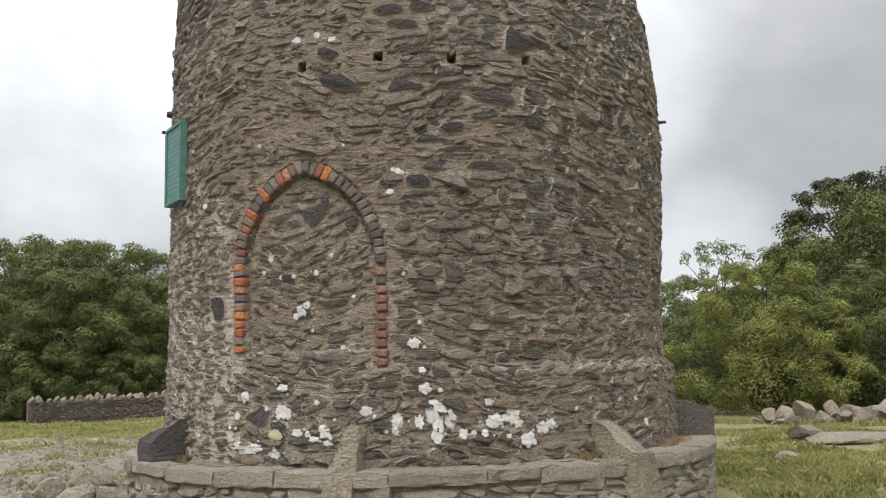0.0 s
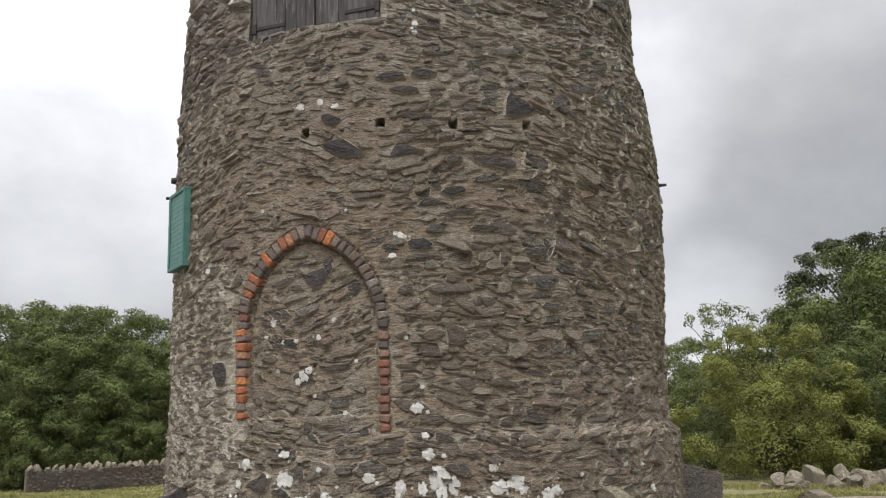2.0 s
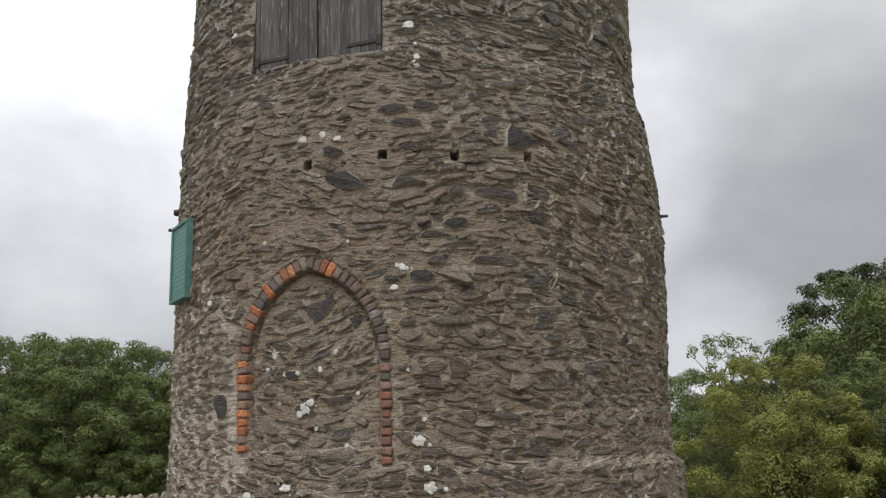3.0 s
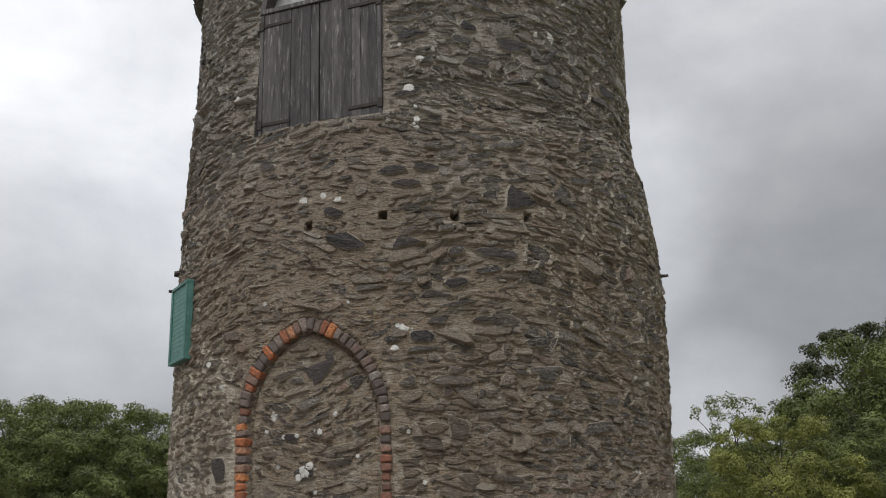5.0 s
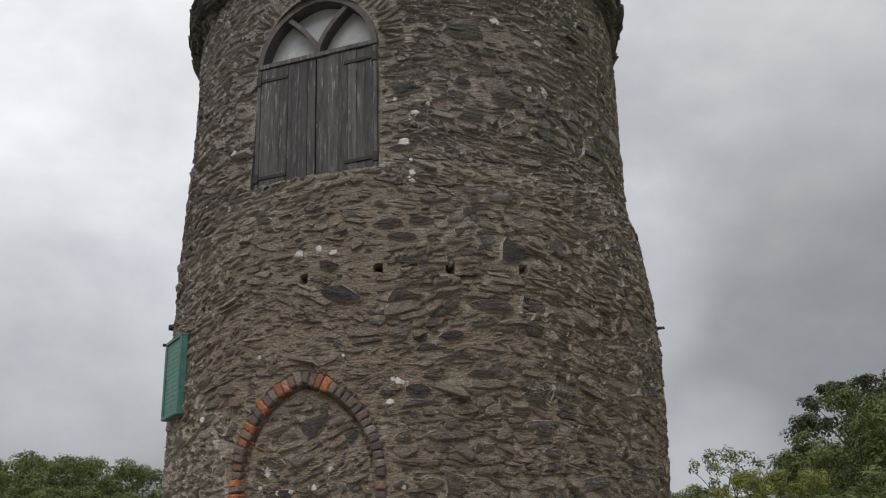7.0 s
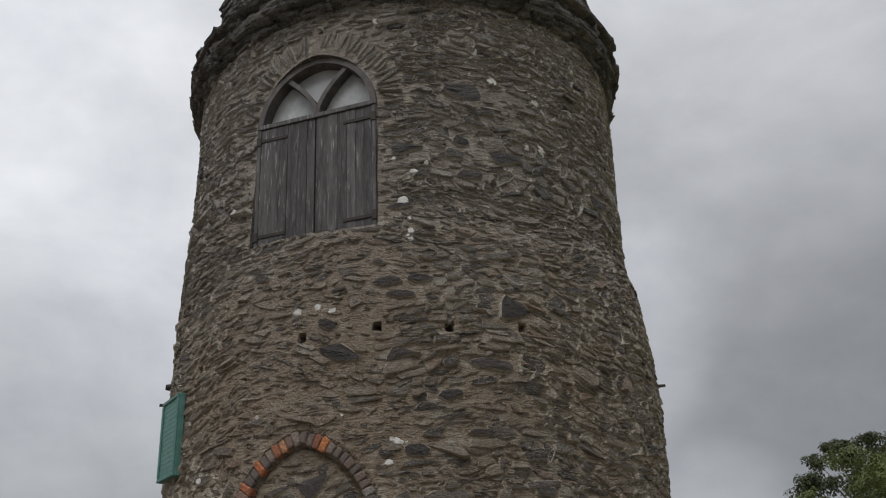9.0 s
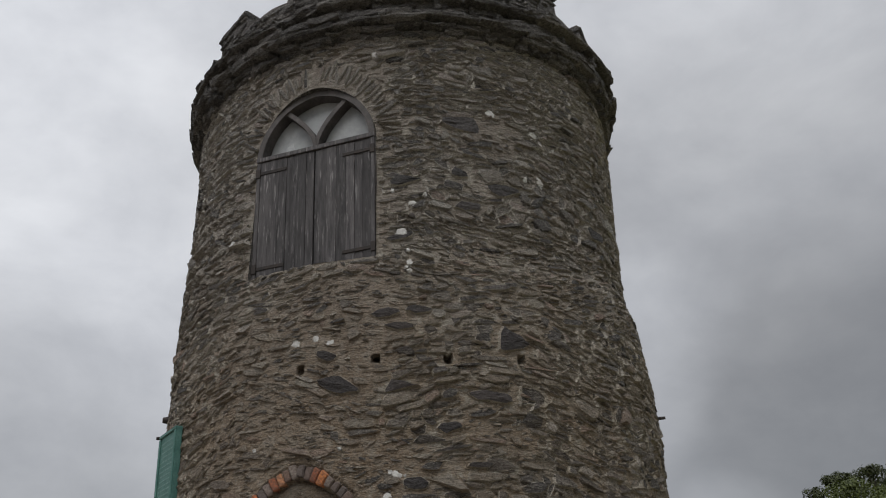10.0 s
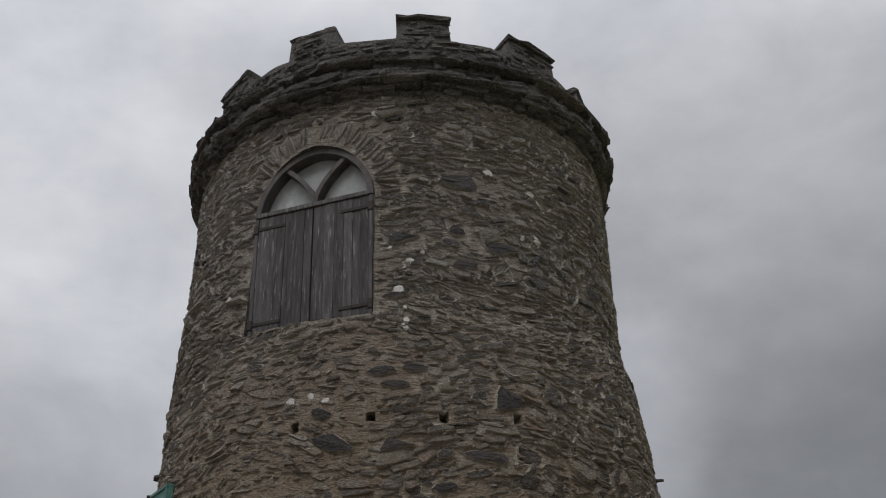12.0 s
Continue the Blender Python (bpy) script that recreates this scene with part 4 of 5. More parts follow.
def peg(t, z, length, thick, seed):
    bm = bmesh.new()
    bmesh.ops.create_cone(bm, cap_ends=True, segments=8, radius1=thick, radius2=thick * 0.55, depth=length, matrix=Matrix.Rotation(radians(90), 4, "X"))
    for v in bm.verts:
        v.co += Vector((noise.noise(v.co * 40), 0, noise.noise(v.co * 40 + Vector((3, 0, 0))))) * thick * 0.4
    me = bpy.data.meshes.new("iron_peg")
    bm.to_mesh(me)
    bm.free()
    me.materials.append(M_IRON)
    ob = new("iron_peg", me)
    ob.matrix_basis = Matrix.Translation(around(t, wall_r(t, z) + length * 0.2, z)) @ Matrix.Rotation(radians(t), 4, "Z")
    return tagged(ob, "short dark iron peg driven into the tower wall", "peg", "iron pegs")


peg(-74, 4.21, 0.10, 0.05, 1)
peg(-75, 4.03, 0.16, 0.022, 2)
peg(76, 4.06, 0.14, 0.022, 3)


# ---- ground ----
def ground():
    verts, faces = [(0, 0, ground_z(0, 0))], []
    radii = [0.6 * 1.045 ** i for i in range(0, 178)]
    nt = 220
    for rr in radii:
        for i in range(nt):
            a = 2 * math.pi * i / nt
            x, y = rr * math.sin(a), rr * math.cos(a)
            verts.append((x, y, ground_z(x, y)))
    for i in range(nt):
        faces.append((0, 1 + i, 1 + (i + 1) % nt))
    for j in range(len(radii) - 1):
        for i in range(nt):
            a, b = 1 + j * nt + i, 1 + j * nt + (i + 1) % nt
            faces.append((a, a + nt, b + nt, b))
    ob = new("ground", mesh_from("ground", verts, faces, M_GROUND, True))
    bm = bmesh.new()
    bm.from_mesh(ob.data)
    bmesh.ops.recalc_face_normals(bm, faces=bm.faces[:])
    if sum(f.normal.z for f in bm.faces) < 0:
        bmesh.ops.reverse_faces(bm, faces=bm.faces[:])
    bm.to_mesh(ob.data)
    bm.free()
    tagged(ob, "stony hilltop turf with a worn gravel path", "ground", kind="structure")


ground()


def polar(az, dist):
    """A spot on the ground at a bearing and distance from where the camera stands."""
    a = radians(az)
    return EYE.x + dist * math.sin(a), EYE.y + dist * math.cos(a)


def place_rock(az, dist, size, seed, mat, label, name="boulder", sink=0.25, turn=0.0, group="rocks round the tower"):
    x, y = polar(az, dist)
    ob = new(name, rock_mesh(name, seed, size, mat))
    ob.matrix_basis = Matrix.Translation((x, y, ground_z(x, y) + size[2] * (1 - sink) - size[2] * 0.35)) @ Matrix.Rotation(turn, 4, "Z")
    return tagged(ob, label, "rock", group)


def rocks():
    r = random.Random(17)
    for az, d, s in ((21.0, 20.5, 0.30), (22.0, 21.2, 0.32), (23.1, 20.8, 0.42), (24.5, 21.6, 0.30), (25.6, 21.0, 0.38), (26.8, 20.6, 0.42), (28.0, 20.4, 0.5), (20.2, 20.6, 0.16), (24.0, 20.0, 0.22), (22.4, 19.8, 0.22), (25.9, 19.9, 0.24), (25.1, 20.3, 0.26), (21.5, 20.0, 0.18)):
        place_rock(az, d, (s * 1.15, s * 0.8, s * r.uniform(0.75, 1.0)), r.randrange(999), M_ROCK, "pale tan broken boulder on the turf bank", turn=r.uniform(0, 3))
    place_rock(25.6, 16.3, (1.35, 0.8, 0.15), 71, M_ROCK, "broad flat grey rock slab lying in the turf", "flat_rock")
    place_rock(23.1, 16.6, (0.42, 0.4, 0.28), 72, M_ROCK, "pale jagged rock in the turf")
    place_rock(22.4, 13.6, (0.30, 0.22, 0.10), 73, M_ROCK, "low pale rock half buried in the turf")
    place_rock(20.3, 11.8, (0.16, 0.15, 0.12), 74, M_ROCK, "small pale rock on the turf")
    for az, d, s in ((-18.5, 10.8, 0.30), (-19.4, 11.4, 0.34), (-20.3, 11.0, 0.26), (-21.4, 11.8, 0.22), (-18.9, 12.4, 0.28), (-22.8, 11.6, 0.15), (-20.0, 12.8, 0.2), (-23.2, 13.6, 0.13), (-21.6, 14.5, 0.12)):
        place_rock(az, d, (s, s * 0.9, s * 0.8), r.randrange(999), M_ROCK, "rough grey-tan rock beside the ledge", turn=r.uniform(0, 3))
    # gravel and small stones of the path
    heap = Heap()
    for i in range(1800):
        left = i < 1600
        az, d = (r.uniform(-27, -14), r.uniform(8.5, 24)) if left else (r.uniform(17, 29), r.uniform(9, 20))
        x, y = polar(az, d)
        if math.hypot(x, y) < 3.3:
            continue
        s = r.uniform(0.015, 0.05) * (3.0 if left and r.random() < 0.10 else 1)
        z = ground_z(x, y)
        a = r.uniform(0, 6.28)
        pts = [(x + s * math.cos(a + k * 1.2566) * r.uniform(0.7, 1.3), y + s * math.sin(a + k * 1.2566) * r.uniform(0.7, 1.2), z - 0.01) for k in range(5)]
        top = [(x + (p[0] - x) * 0.6, y + (p[1] - y) * 0.6, z + s * r.uniform(0.35, 0.8)) for p in pts]
        heap.add(pts + top, [(k, (k + 1) % 5, 5 + (k + 1) % 5, 5 + k) for k in range(5)] + [(5, 6, 7, 8, 9)])
    tagged(new("gravel", mesh_from("gravel", heap.v, heap.f, M_ROCK)), "loose pale stones scattered on the path and turf", "gravel", kind="stuff")


rocks()


def grass():
    r, heap = random.Random(41), Heap()
    made = 0
    while made < 60000:
        right = r.random() < 0.62
        az, d = (r.uniform(16.5, 29), 9.2 + 13 * r.random() ** 1.3) if right else (r.uniform(-28, -14), 9.5 + 28 * r.random())
        x, y = polar(az, d)
        if math.hypot(x, y) < 3.35:
            continue
        cover = nz(x * 0.55, y * 0.55, 8) + 0.4 * nz(x * 2.1, y * 2.1, 3) + (0.18 if right else -0.14 + 0.95 * smooth01(20, 27, y + 10))
        if cover < r.uniform(-0.1, 0.25):
            continue
        made += 1
        z, a = ground_z(x, y), r.uniform(0, 6.28)
        h, w = r.uniform(0.02, 0.06) * (1 + 1.5 * smooth01(0.1, 0.45, nz(x * 1.1, y * 1.1, 30))), r.uniform(0.005, 0.012) * (1 + d / 20)
        dx, dy = math.cos(a), math.sin(a)
        bx, by = r.gauss(0, 0.5) * h, r.gauss(0, 0.5) * h
        heap.add([(x - dx * w, y - dy * w, z - 0.01), (x + dx * w, y + dy * w, z - 0.01), (x + dx * w * 0.6 + bx * 0.4, y + dy * w * 0.6 + by * 0.4, z + h * 0.6), (x + bx, y + by, z + h)], [(0, 1, 2), (0, 2, 3)])
    tagged(new("grass", mesh_from("grass", heap.v, heap.f, M_GRASS)), "short yellow-green tufted hill grass", "grass", kind="stuff")


grass()


def tuft(heap, t, rad, z, spread, blades, seed):
    r = random.Random(seed)
    for _ in range(blades):
        dt, dr = r.gauss(0, spread), r.gauss(0, 0.025)
        x, y, _z = around(t + math.degrees(dt / 2.8), rad + dr, 0)
        a, h, w = r.uniform(0, 6.28), r.uniform(0.02, 0.08), r.uniform(0.0015, 0.003)
        bx, by = r.gauss(0, 0.35) * h, r.gauss(-0.2, 0.35) * h
        dx, dy = math.cos(a) * w, math.sin(a) * w
        heap.add([(x - dx, y - dy, z - 0.012), (x + dx, y + dy, z - 0.012), (x + dx * 0.6 + bx * 0.4, y + dy * 0.6 + by * 0.4, z + h * 0.6), (x + bx, y + by, z + h)], [(0, 1, 2), (0, 2, 3)])


STRAW = Heap()
for t_, rad_, spread_, blades_, seed_ in ((31.0, 2.80, 0.06, 130, 3), (29.0, 2.77, 0.08, 70, 4), (56.0, 2.78, 0.09, 120, 5), (63.0, 2.79, 0.07, 70, 6), (-14.5, 2.76, 0.03, 30, 7), (-49.0, 2.78, 0.05, 40, 8)):
    tuft(STRAW, t_, rad_, LEDGE_Z + 0.01, spread_, blades_, seed_)
tagged(new("dry_grass", mesh_from("dry_grass", STRAW.v, STRAW.f, M_STRAW)), "small reddish dry grass tufts in the joints of the ledge", "grass", kind="stuff")


# ---- the dry stone wall in the distance ----
def dry_wall():
    r = random.Random(51)
    ob = thing("dry_stone_wall", "long grey dry stone field wall topped with upright cope stones", "wall")
    a, b = Vector((*polar(-22.9, 36), 0)), Vector((*polar(-9.0, 38), 0))
    length, d = (b - a).length, (b - a).normalized()
    n = Vector((-d.y, d.x, 0))
    heap = Heap()

    def face(s, z, depth):
        p = a + d * s - n * (0.25 + depth)
        return (p.x, p.y, z + ground_z(a.x + d.x * s, a.y + d.y * s))

    z = -0.1
    while z < 0.74:
        h, s = r.uniform(0.04, 0.12), 0.0
        while s < length:
            w = r.uniform(0.07, 0.34)
            heap.add(*stone_shape(r, s + w / 2, z + h / 2, w / 2 - 0.008, h / 2 * r.uniform(0.6, 1.25), r.gauss(0, 0.24), 0.03 + r.uniform(0, 0.04), -0.1, face, 8))
            s += w
        z += h
    part("wall_body", mesh_from("wall_body", [tuple(a + n * y + d * s + Vector((0, 0, z + ground_z(a.x, a.y)))) for s in (0, length) for y in (-0.25, 0.25) for z in (-0.4, 0.74)], [(0, 1, 3, 2), (4, 6, 7, 5), (0, 4, 5, 1), (2, 3, 7, 6), (1, 5, 7, 3)], M_COPE), M_COPE, ob)
    tagged(part("wall_rubble", mesh_from("wall_rubble", heap.v, heap.f, M_COPE), M_COPE, ob), kind="stuff")
    shapes = [rock_mesh("cope_stone", 60 + i, (0.15, 0.28, 0.24), M_ROCK, 2, -1, 0.10) for i in range(5)]
    s = 0.1
    while s < length:
        p = a + d * s
        c = new("cope_stone", r.choice(shapes))
        c.parent = ob
        c.matrix_basis = Matrix.Translation((p.x, p.y, ground_z(p.x, p.y) + 0.80)) @ Matrix.Rotation(math.atan2(d.y, d.x), 4, "Z") @ Matrix.Rotation(r.gauss(0.45, 0.4), 4, "Y") @ Matrix.Diagonal((r.uniform(0.6, 1.2), 1, r.uniform(0.55, 1.1), 1))
        s += r.uniform(0.16, 0.32)


dry_wall()


# ---- trees ----
def limb(verts, faces, p0, p1, r0, r1, bend, n=6, steps=5):
    o = len(verts)
    d = p1 - p0
    side = d.orthogonal().normalized()
    up = d.cross(side).normalized()
    for i in range(steps + 1):
        f = i / steps
        c = p0 + d * f + bend * math.sin(f * math.pi)
        rad = r0 + (r1 - r0) * f
        for k in range(n):
            a = 2 * math.pi * k / n
            verts.append(tuple(c + side * math.cos(a) * rad + up * math.sin(a) * rad))
    for i in range(steps):
        for k in range(n):
            a, b = o + i * n + k, o + i * n + (k + 1) % n
            faces.append((a, b, b + n, a + n))


def tree(seed, height, width, leaves, leaf_size, leaf_mat, label, low=0.15, open_crown=0.0, name="tree", lobes=1.0):
    """A broad-leaved tree: tapered trunk, forking limbs and a crown of leaf sprays gathered in uneven clumps."""
    r = random.Random(seed)
    ob = thing(name, label, "tree", "trees round the hilltop")
    verts, faces = [], []
    fork = height * 0.3
    trunk_r = height * 0.02
    limb(verts, faces, Vector((0, 0, -0.3)), Vector((r.gauss(0, 0.2), r.gauss(0, 0.2), fork)), trunk_r * 1.4, trunk_r, Vector((0.1, 0, 0)), 8)
    clumps = []
    boughs, tries = [], 0
    while len(boughs) < int((18 + height * 2.6) * lobes) and tries < 4000:
        tries += 1
        a = r.uniform(0, 2 * math.pi)
        f = r.uniform(low, 1.0)
        reach = width / 2 * math.sqrt(max(0.0, 1 - ((f - 0.42) / 0.62) ** 2)) * (1 - 0.4 * r.random() ** 1.5)
        c = Vector((math.cos(a) * reach, math.sin(a) * reach, height * f * 0.93))
        size = r.uniform(0.10, 0.20) * width * (1 - 0.3 * f) / lobes ** 0.4
        if all((c - o).length > 0.88 * (size + w) for o, w in boughs):
            boughs.append((c, size))
    boughs.append((Vector((0, 0, height * 0.9)), width * 0.10))
    # each bough carries rounded puffs of leaf sprays on its upper and outer side
    for c, size in boughs:
        out = Vector((c.x, c.y, 0)).normalized() * 0.7 if Vector((c.x, c.y, 0)).length > 0.1 else Vector()
        for _ in range(9):
            v = (Vector((r.gauss(0, 1), r.gauss(0, 1), r.gauss(0.5, 0.7))) + out).normalized()
            clumps.append((c + Vector((v.x, v.y, v.z * 0.75)) * size * r.uniform(0.4, 0.9), size * r.uniform(0.30, 0.55)))
    for c, s in clumps[::12]:
        start = Vector((0, 0, min(fork + (c.z - fork) * 0.35, c.z) if c.z > fork else c.z * 0.8))
        limb(verts, faces, start, c, trunk_r * 0.3, trunk_r * 0.05, Vector((r.gauss(0, 0.2), r.gauss(0, 0.2), r.uniform(0, 0.4))), 5, 4)
    part("trunk", mesh_from("trunk", verts, faces, M_BARK, True), M_BARK, ob, "dark rough trunk and limbs")
    heap = Heap()
    total = sum(s * s for _, s in clumps)
    inner = width * 0.30
    clumps.append((Vector((0, 0, height * 0.45)), inner))
    if low < 0.1:
        clumps.append((Vector((0, 0, height * 0.17)), inner))
    for c, s in clumps:
        count = int(leaves * (0.14 * (1 - open_crown) if s == inner else 0.85 * s * s / total))
        flat = r.uniform(0.75, 1.0)
        for _ in range(count):
            v = Vector((r.gauss(0, 1), r.gauss(0, 1), r.gauss(0.6, 0.85))).normalized()
            rad = s * (r.uniform(0.78, 1.06) if r.random() > open_crown + 0.03 else r.uniform(0.9, 1.3))
            rad *= 1 + 0.45 * noise.noise(v * 2.4 + c)
            p = c + Vector((v.x * rad, v.y * rad, v.z * rad * flat))
            n = (v + Vector((r.gauss(0, 0.24), r.gauss(0, 0.24), 0.2 + r.gauss(0, 0.24)))).normalized()
            t1 = n.orthogonal().normalized()
            t1 = Matrix.Rotation(r.uniform(0, 6.28), 3, n) @ t1
            t2 = n.cross(t1)
            k = leaf_size * r.uniform(0.6, 1.3)
            q = [p - t1 * k, p - t1 * k * 0.2 + t2 * k * 0.45, p + t1 * k + n * k * -0.25, p - t1 * k * 0.1 - t2 * k * 0.5]
            heap.add([tuple(x) for x in q], [(0, 1, 2), (0, 2, 3)])
    tagged(part("crown", mesh_from("crown", heap.v, heap.f, leaf_mat), leaf_mat, ob, "crown of small green leaves"), kind="stuff")
    return ob


def stand(ob, az, dist, turn, scale, first=False):
    x, y = polar(az, dist)
    m = Matrix.Translation((x, y, ground_z(x, y) - 0.1)) @ Matrix.Rotation(turn, 4, "Z")
    ob = ob if first else copy_thing(ob, m)
    ob.matrix_basis = m @ Matrix.Diagonal((scale, scale, scale, 1))
    return ob


def woods():
    dark_a = tree(1, 8.0, 7.5, 44000, 0.062, M_LEAF, "dark green broad-leaved tree at the edge of the wood", 0.06)
    dark_b = tree(2, 7.0, 7.0, 44000, 0.060, M_LEAF, "dark green broad-leaved tree at the edge of the wood", 0.02)
    tall = tree(3, 9.0, 7.2, 54000, 0.062, M_LEAF_DARK, "tall dark green oak standing above the other trees", 0.22, lobes=1.8)
    light = tree(4, 5.2, 5.8, 56000, 0.045, M_LEAF_LIGHT, "bushy yellow-green young tree in front of the wood", 0.02, lobes=1.35)
    airy = tree(5, 6.5, 4.2, 7000, 0.06, M_LEAF, "thin sparse tree with open branches", 0.35, 0.4)
    # west wood behind the field wall
    first = True
    for az, d, turn, s in ((-26.5, 47, 0.3, 1.0), (-23.6, 44, 1.2, 0.99), (-20.9, 45, 2.5, 1.0), (-22.4, 49, 3.4, 1.08), (-19.4, 49, 0.2, 1.06), (-18.0, 46, 4.0, 1.0), (-15.8, 46, 5.2, 0.98)):
        stand(dark_a, az, d, turn, s, first)
        first = False
    first = True
    for az, d, turn, s in ((-25.0, 41, 0.2, 0.85), (-22.0, 41, 2.2, 0.88), (-19.6, 42, 3.3, 0.9), (-17.0, 42, 4.4, 0.85), (-14.4, 42, 5.4, 0.8), (-23.4, 39, 1.1, 0.5), (-20.7, 40, 4.1, 0.5), (-18.2, 40, 0.7, 0.48), (-15.8, 40, 2.9, 0.5), (16.0, 36, 1.0, 0.66), (18.4, 33, 2.0, 0.56), (19.4, 30, 0.6, 0.52), (21.3, 36, 5.0, 0.66), (22.6, 31, 1.6, 0.58), (24.6, 33, 3.0, 0.72), (27.0, 31, 4.0, 0.95), (30.0, 33, 2.7, 1.0), (25.4, 27.5, 0.4, 0.50), (27.4, 26.5, 2.4, 0.52), (17.6, 28, 3.7, 0.42)):
        stand(dark_b, az, d, turn, s, first)
        first = False
    stand(tall, 26.6, 38, 0.8, 0.99, True)
    stand(tall, 29.5, 40, 2.0, 0.95)
    stand(light, 21.2, 24.5, 2.6, 0.76, True)
    stand(light, 22.9, 26, 4.1, 0.56)
    stand(airy, 18.6, 31, 0.0, 0.84, True)


woods()


# ---- lichen on the stones: degrees, height, half width and half height in centimetres ----
from mathutils.bvhtree import BVHTree

LICHEN_WEST = ((-32.8, 0.91, 15, 5.0), (-26.6, 0.87, 5.9, 3.4), (-24.9, 1.4, 5.3, 2.9), (-24.9, 1.2, 7.4, 7.2), (-33.3, 1.33, 4.1, 4.5), (-35.2, 1.17, 3, 3), (-37.1, 1.02, 4.4, 5), (-21.8, 1.04, 4.6, 3.3), (-19.8, 1.03, 2.5, 2.4), (-16.7, 1.05, 5.4, 5.2), (-18.4, 0.99, 4, 2.4), (-16.0, 0.96, 4.4, 2.3), (-18.0, 1.28, 2.2, 2.1), (-9.1, 1.21, 5.1, 3.7), (-47.2, 0.99, 3.1, 2.6), (28.8, 1.17, 2.2, 1.9), (40.2, 1.23, 2.7, 2), (45.4, 1.22, 3, 2.1), (48.4, 1.01, 3.2, 3.2), (47.2, 1.97, 3.1, 2.1))
LICHEN_MID = ((2.8, 1.19, 8, 9.2), (3.0, 1.03, 4.6, 9.2), (5.2, 1.13, 4.6, 6.9), (-0.1, 1.12, 3.7, 4.6), (-3.8, 1.13, 4.6, 5.5), (-4.2, 1.05, 3.2, 3.2), (1.0, 1.38, 5, 4.1), (0.6, 1.52, 2.8, 2.8), (3.6, 1.36, 2.1, 1.8), (-0.7, 1.74, 5, 4.1), (7.4, 1.01, 3.3, 4.2), (9.2, 1.02, 2.3, 2.3), (11.2, 1.01, 2.8, 3.3), (13.0, 1.1, 7.1, 5.1), (16.1, 1.14, 7.3, 5.8), (17.4, 1.08, 3.9, 3.3), (12.1, 1.26, 3.8, 3.7), (19.1, 0.94, 6.5, 5.7), (21.7, 1.04, 5.6, 4.8), (23.6, 1.06, 3.6, 3.8), (15.4, 0.98, 2.4, 1.9))
LICHEN_ARCH = ((-22.4, 2.05, 3.6, 3.3), (-23.3, 1.99, 3.1, 2.9), (-21.0, 2.08, 3.3, 3.1), (-21.6, 2.02, 2.6, 2.4), (-3.0, 3.16, 2.8, 2.9), (-3.9, 3.18, 1.9, 1.9), (-2.2, 3.15, 1.9, 1.9), (-4.5, 2.99, 3.3, 2.4), (-29.0, 2.5, 3.4, 3), (-30.5, 2.38, 2.3, 2), (-26.7, 2.33, 2.2, 1.9), (-23.8, 2.33, 2.1, 1.9), (-19.2, 2.35, 2, 2.9), (-16.1, 2.49, 2, 1.9), (-11.9, 2.14, 1.9, 1.9), (-20.1, 1.87, 2, 1.9), (-28.0, 2.09, 2.2, 1.9), (-2.4, 2.31, 1.8, 1.9), (-41.7, 2.81, 2.8, 2.6), (-45.6, 3.03, 3.8, 2.7), (0.3, 1.91, 1.8, 1.8), (-13.8, 1.72, 1.9, 1.9))
LICHEN_HIGH = ((-22.6, 4.39, 3.8, 3.8), (-18.2, 4.4, 3.2, 3.2), (-15.0, 4.34, 3.6, 2.1), (-31.1, 3.49, 2.1, 1.8), (-13.0, 3.4, 1.5, 1.5), (-0.8, 5.39, 4.7, 3.5), (0.4, 5.19, 1.8, 2), (0.6, 5.05, 3.1, 3.4), (0.5, 4.97, 2.3, 2.5), (1.6, 5.7, 4.3, 2.1), (4.4, 5.8, 2.2, 2.5), (-2.6, 5.85, 2.1, 2.5), (32.9, 6.13, 4.1, 4), (28.6, 6.11, 2.6, 2.6), (-40.9, 5.61, 3, 2.5), (20.5, 6.8, 5, 4.9), (32.1, 6.68, 4.9, 3.5), (-6.2, 7.47, 2.4, 3))


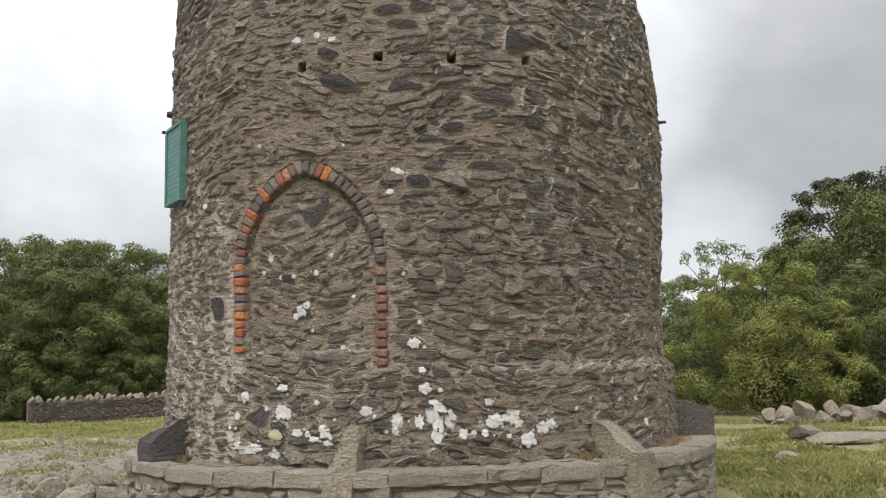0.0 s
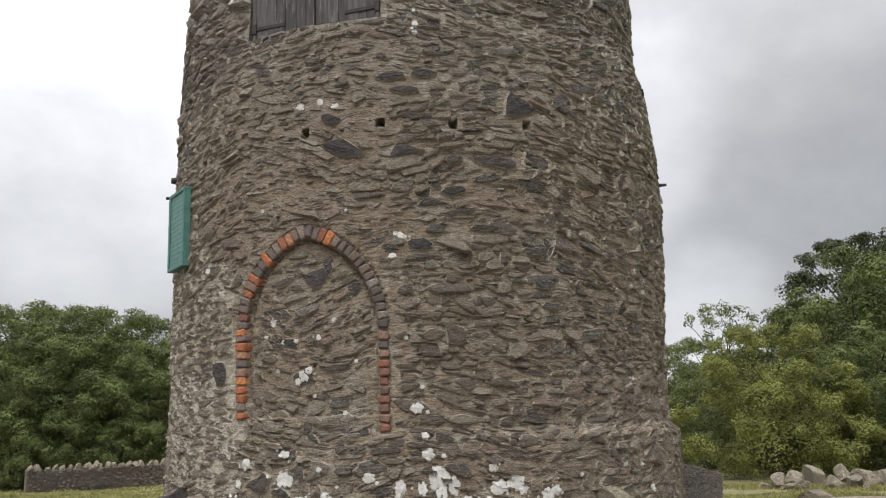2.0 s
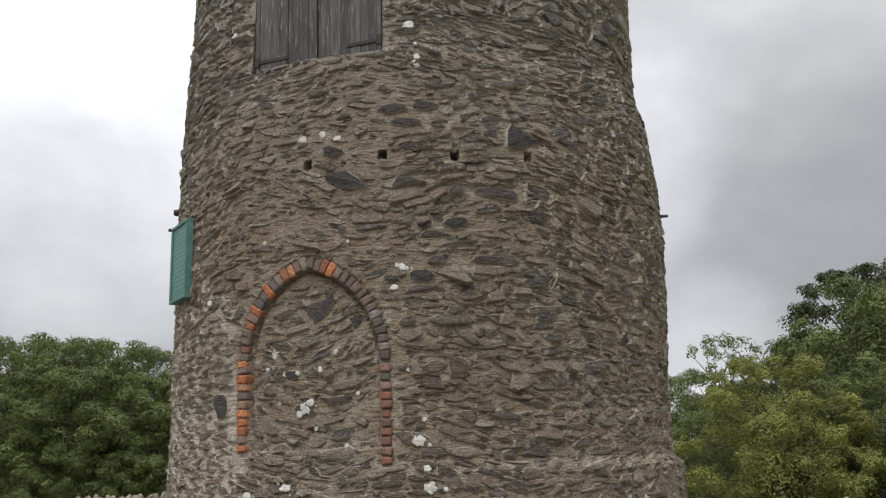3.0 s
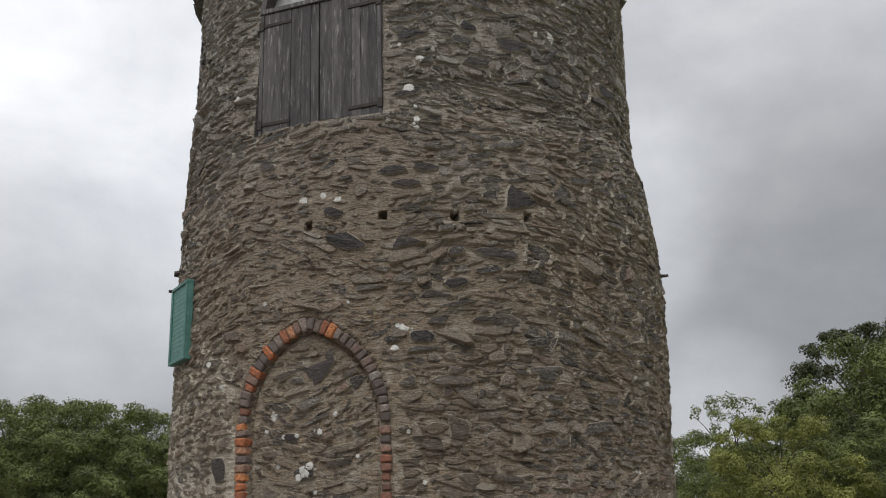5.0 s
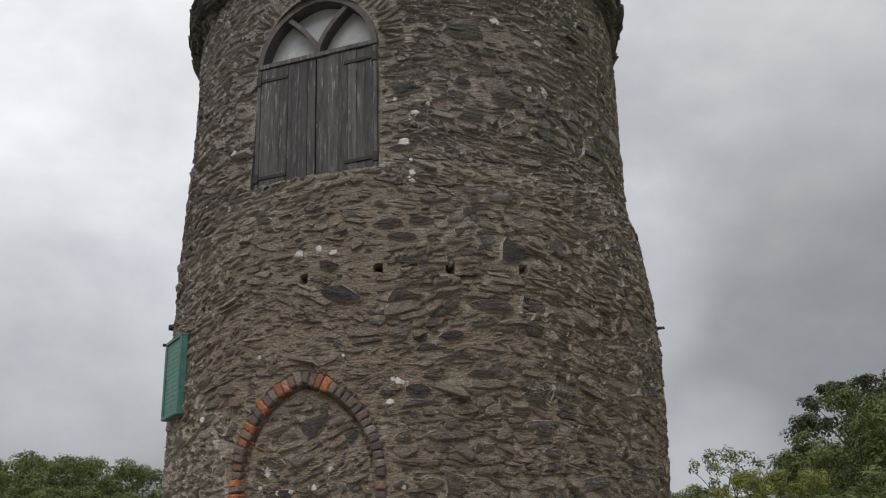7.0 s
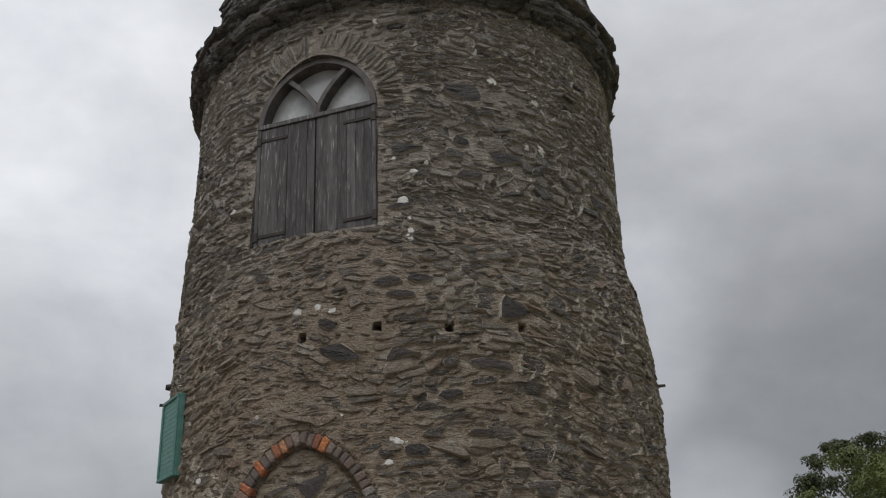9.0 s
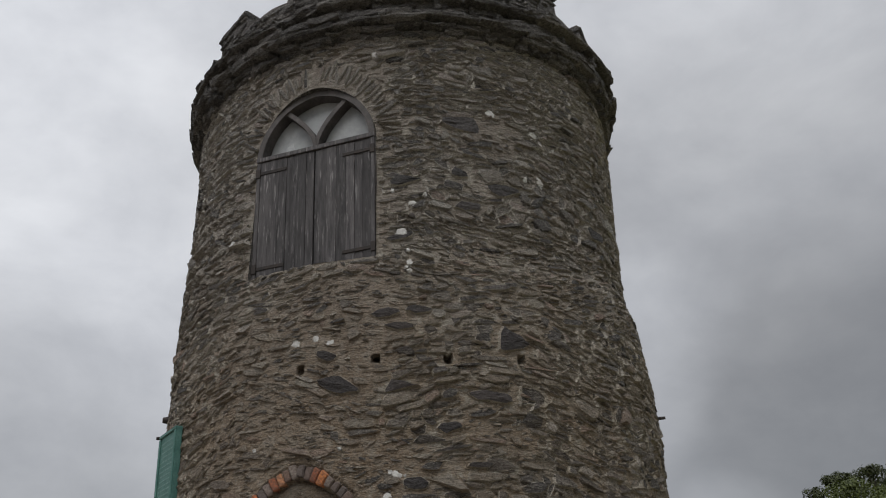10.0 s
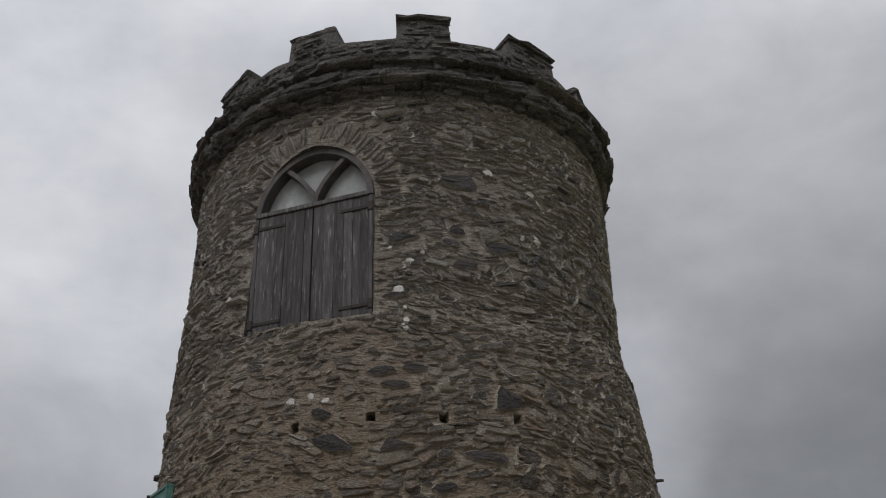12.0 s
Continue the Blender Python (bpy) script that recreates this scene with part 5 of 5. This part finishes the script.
def wall_tree():
    v, f = [], []
    for ob in tower.children:
        if ob.type == "MESH" and ob.name.split(".")[0] in ("wall_core", "rubble", "dark_stone"):
            o = len(v)
            v.extend(p.co[:] for p in ob.data.vertices)
            f.extend(tuple(o + i for i in p.vertices) for p in ob.data.polygons)
    for sv, sf in SINGLE:
        o = len(v)
        v.extend(sv)
        f.extend(tuple(o + i for i in p) for p in sf)
    return BVHTree.FromPolygons(v, f)


def lichen():
    tree_, r = wall_tree(), random.Random(61)

    def patch(t, z, w, h, mat):
        verts, faces, n = [], [], 42
        lobes = r.choice((5, 7, 9))
        ph = r.uniform(0, 50)
        rings = (1.0, 0.72, 0.4)
        for k in rings:
            for i in range(n):
                a = 2 * math.pi * i / n
                q = k * (1 + 0.34 * noise.noise((math.cos(a) * 2.0 + ph, math.sin(a) * 1.7, ph)) + 0.20 * abs(math.sin(lobes * a / 2 + ph)) - 0.1)
                verts.append((t + math.degrees(q * w / 100 * math.cos(a) / 2.63), z + q * h / 100 * math.sin(a), k))
        verts.append((t, z, 0.3))
        out, bases = [], []
        for tt, zz, k in verts:
            spot, _, _, _ = tree_.ray_cast(Vector(around(tt, 3.1, zz)), Vector(around(tt, -1, 0)), 0.8)
            bases.append(math.hypot(spot.x, spot.y) if spot else wall_r(tt, zz))
        mid = float(np.percentile(bases, 80))
        for (tt, zz, k), base in zip(verts, bases):
            base = min(mid + 0.006, max(mid - 0.004, base))
            out.append(around(tt, base + (-0.001 if k == 1.0 else 0.004), zz))
        for k in (0, 1):
            for i in range(n):
                j = (i + 1) % n
                faces.append((k * n + i, k * n + j, (k + 1) * n + j, (k + 1) * n + i))
        faces.extend((2 * n + i, 2 * n + (i + 1) % n, 3 * n) for i in range(n))
        part("lichen_patch", mesh_from("lichen_patch", out, faces, mat, True), mat, tower)

    for rows in (LICHEN_WEST, LICHEN_MID, LICHEN_ARCH, LICHEN_HIGH):
        for t, z, w, h in rows:
            patch(t, z, w, h, M_LICHEN)
            for _ in range(int(w * h / 5)):
                s = r.uniform(0.5, 1.7)
                patch(t + math.degrees(r.gauss(0, w * 0.9) / 263), z + r.gauss(0, h * 0.9) / 100, s, s, M_LICHEN)
    patch(-26.3, 1.02, 6.0, 4.2, M_LICHEN_Y)


lichen()

# ---- the single stones of the wall at eye level ----
for verts_, faces_ in SINGLE:
    part("stone", bedded("stone", verts_, faces_, M_STONE), M_STONE, tower)
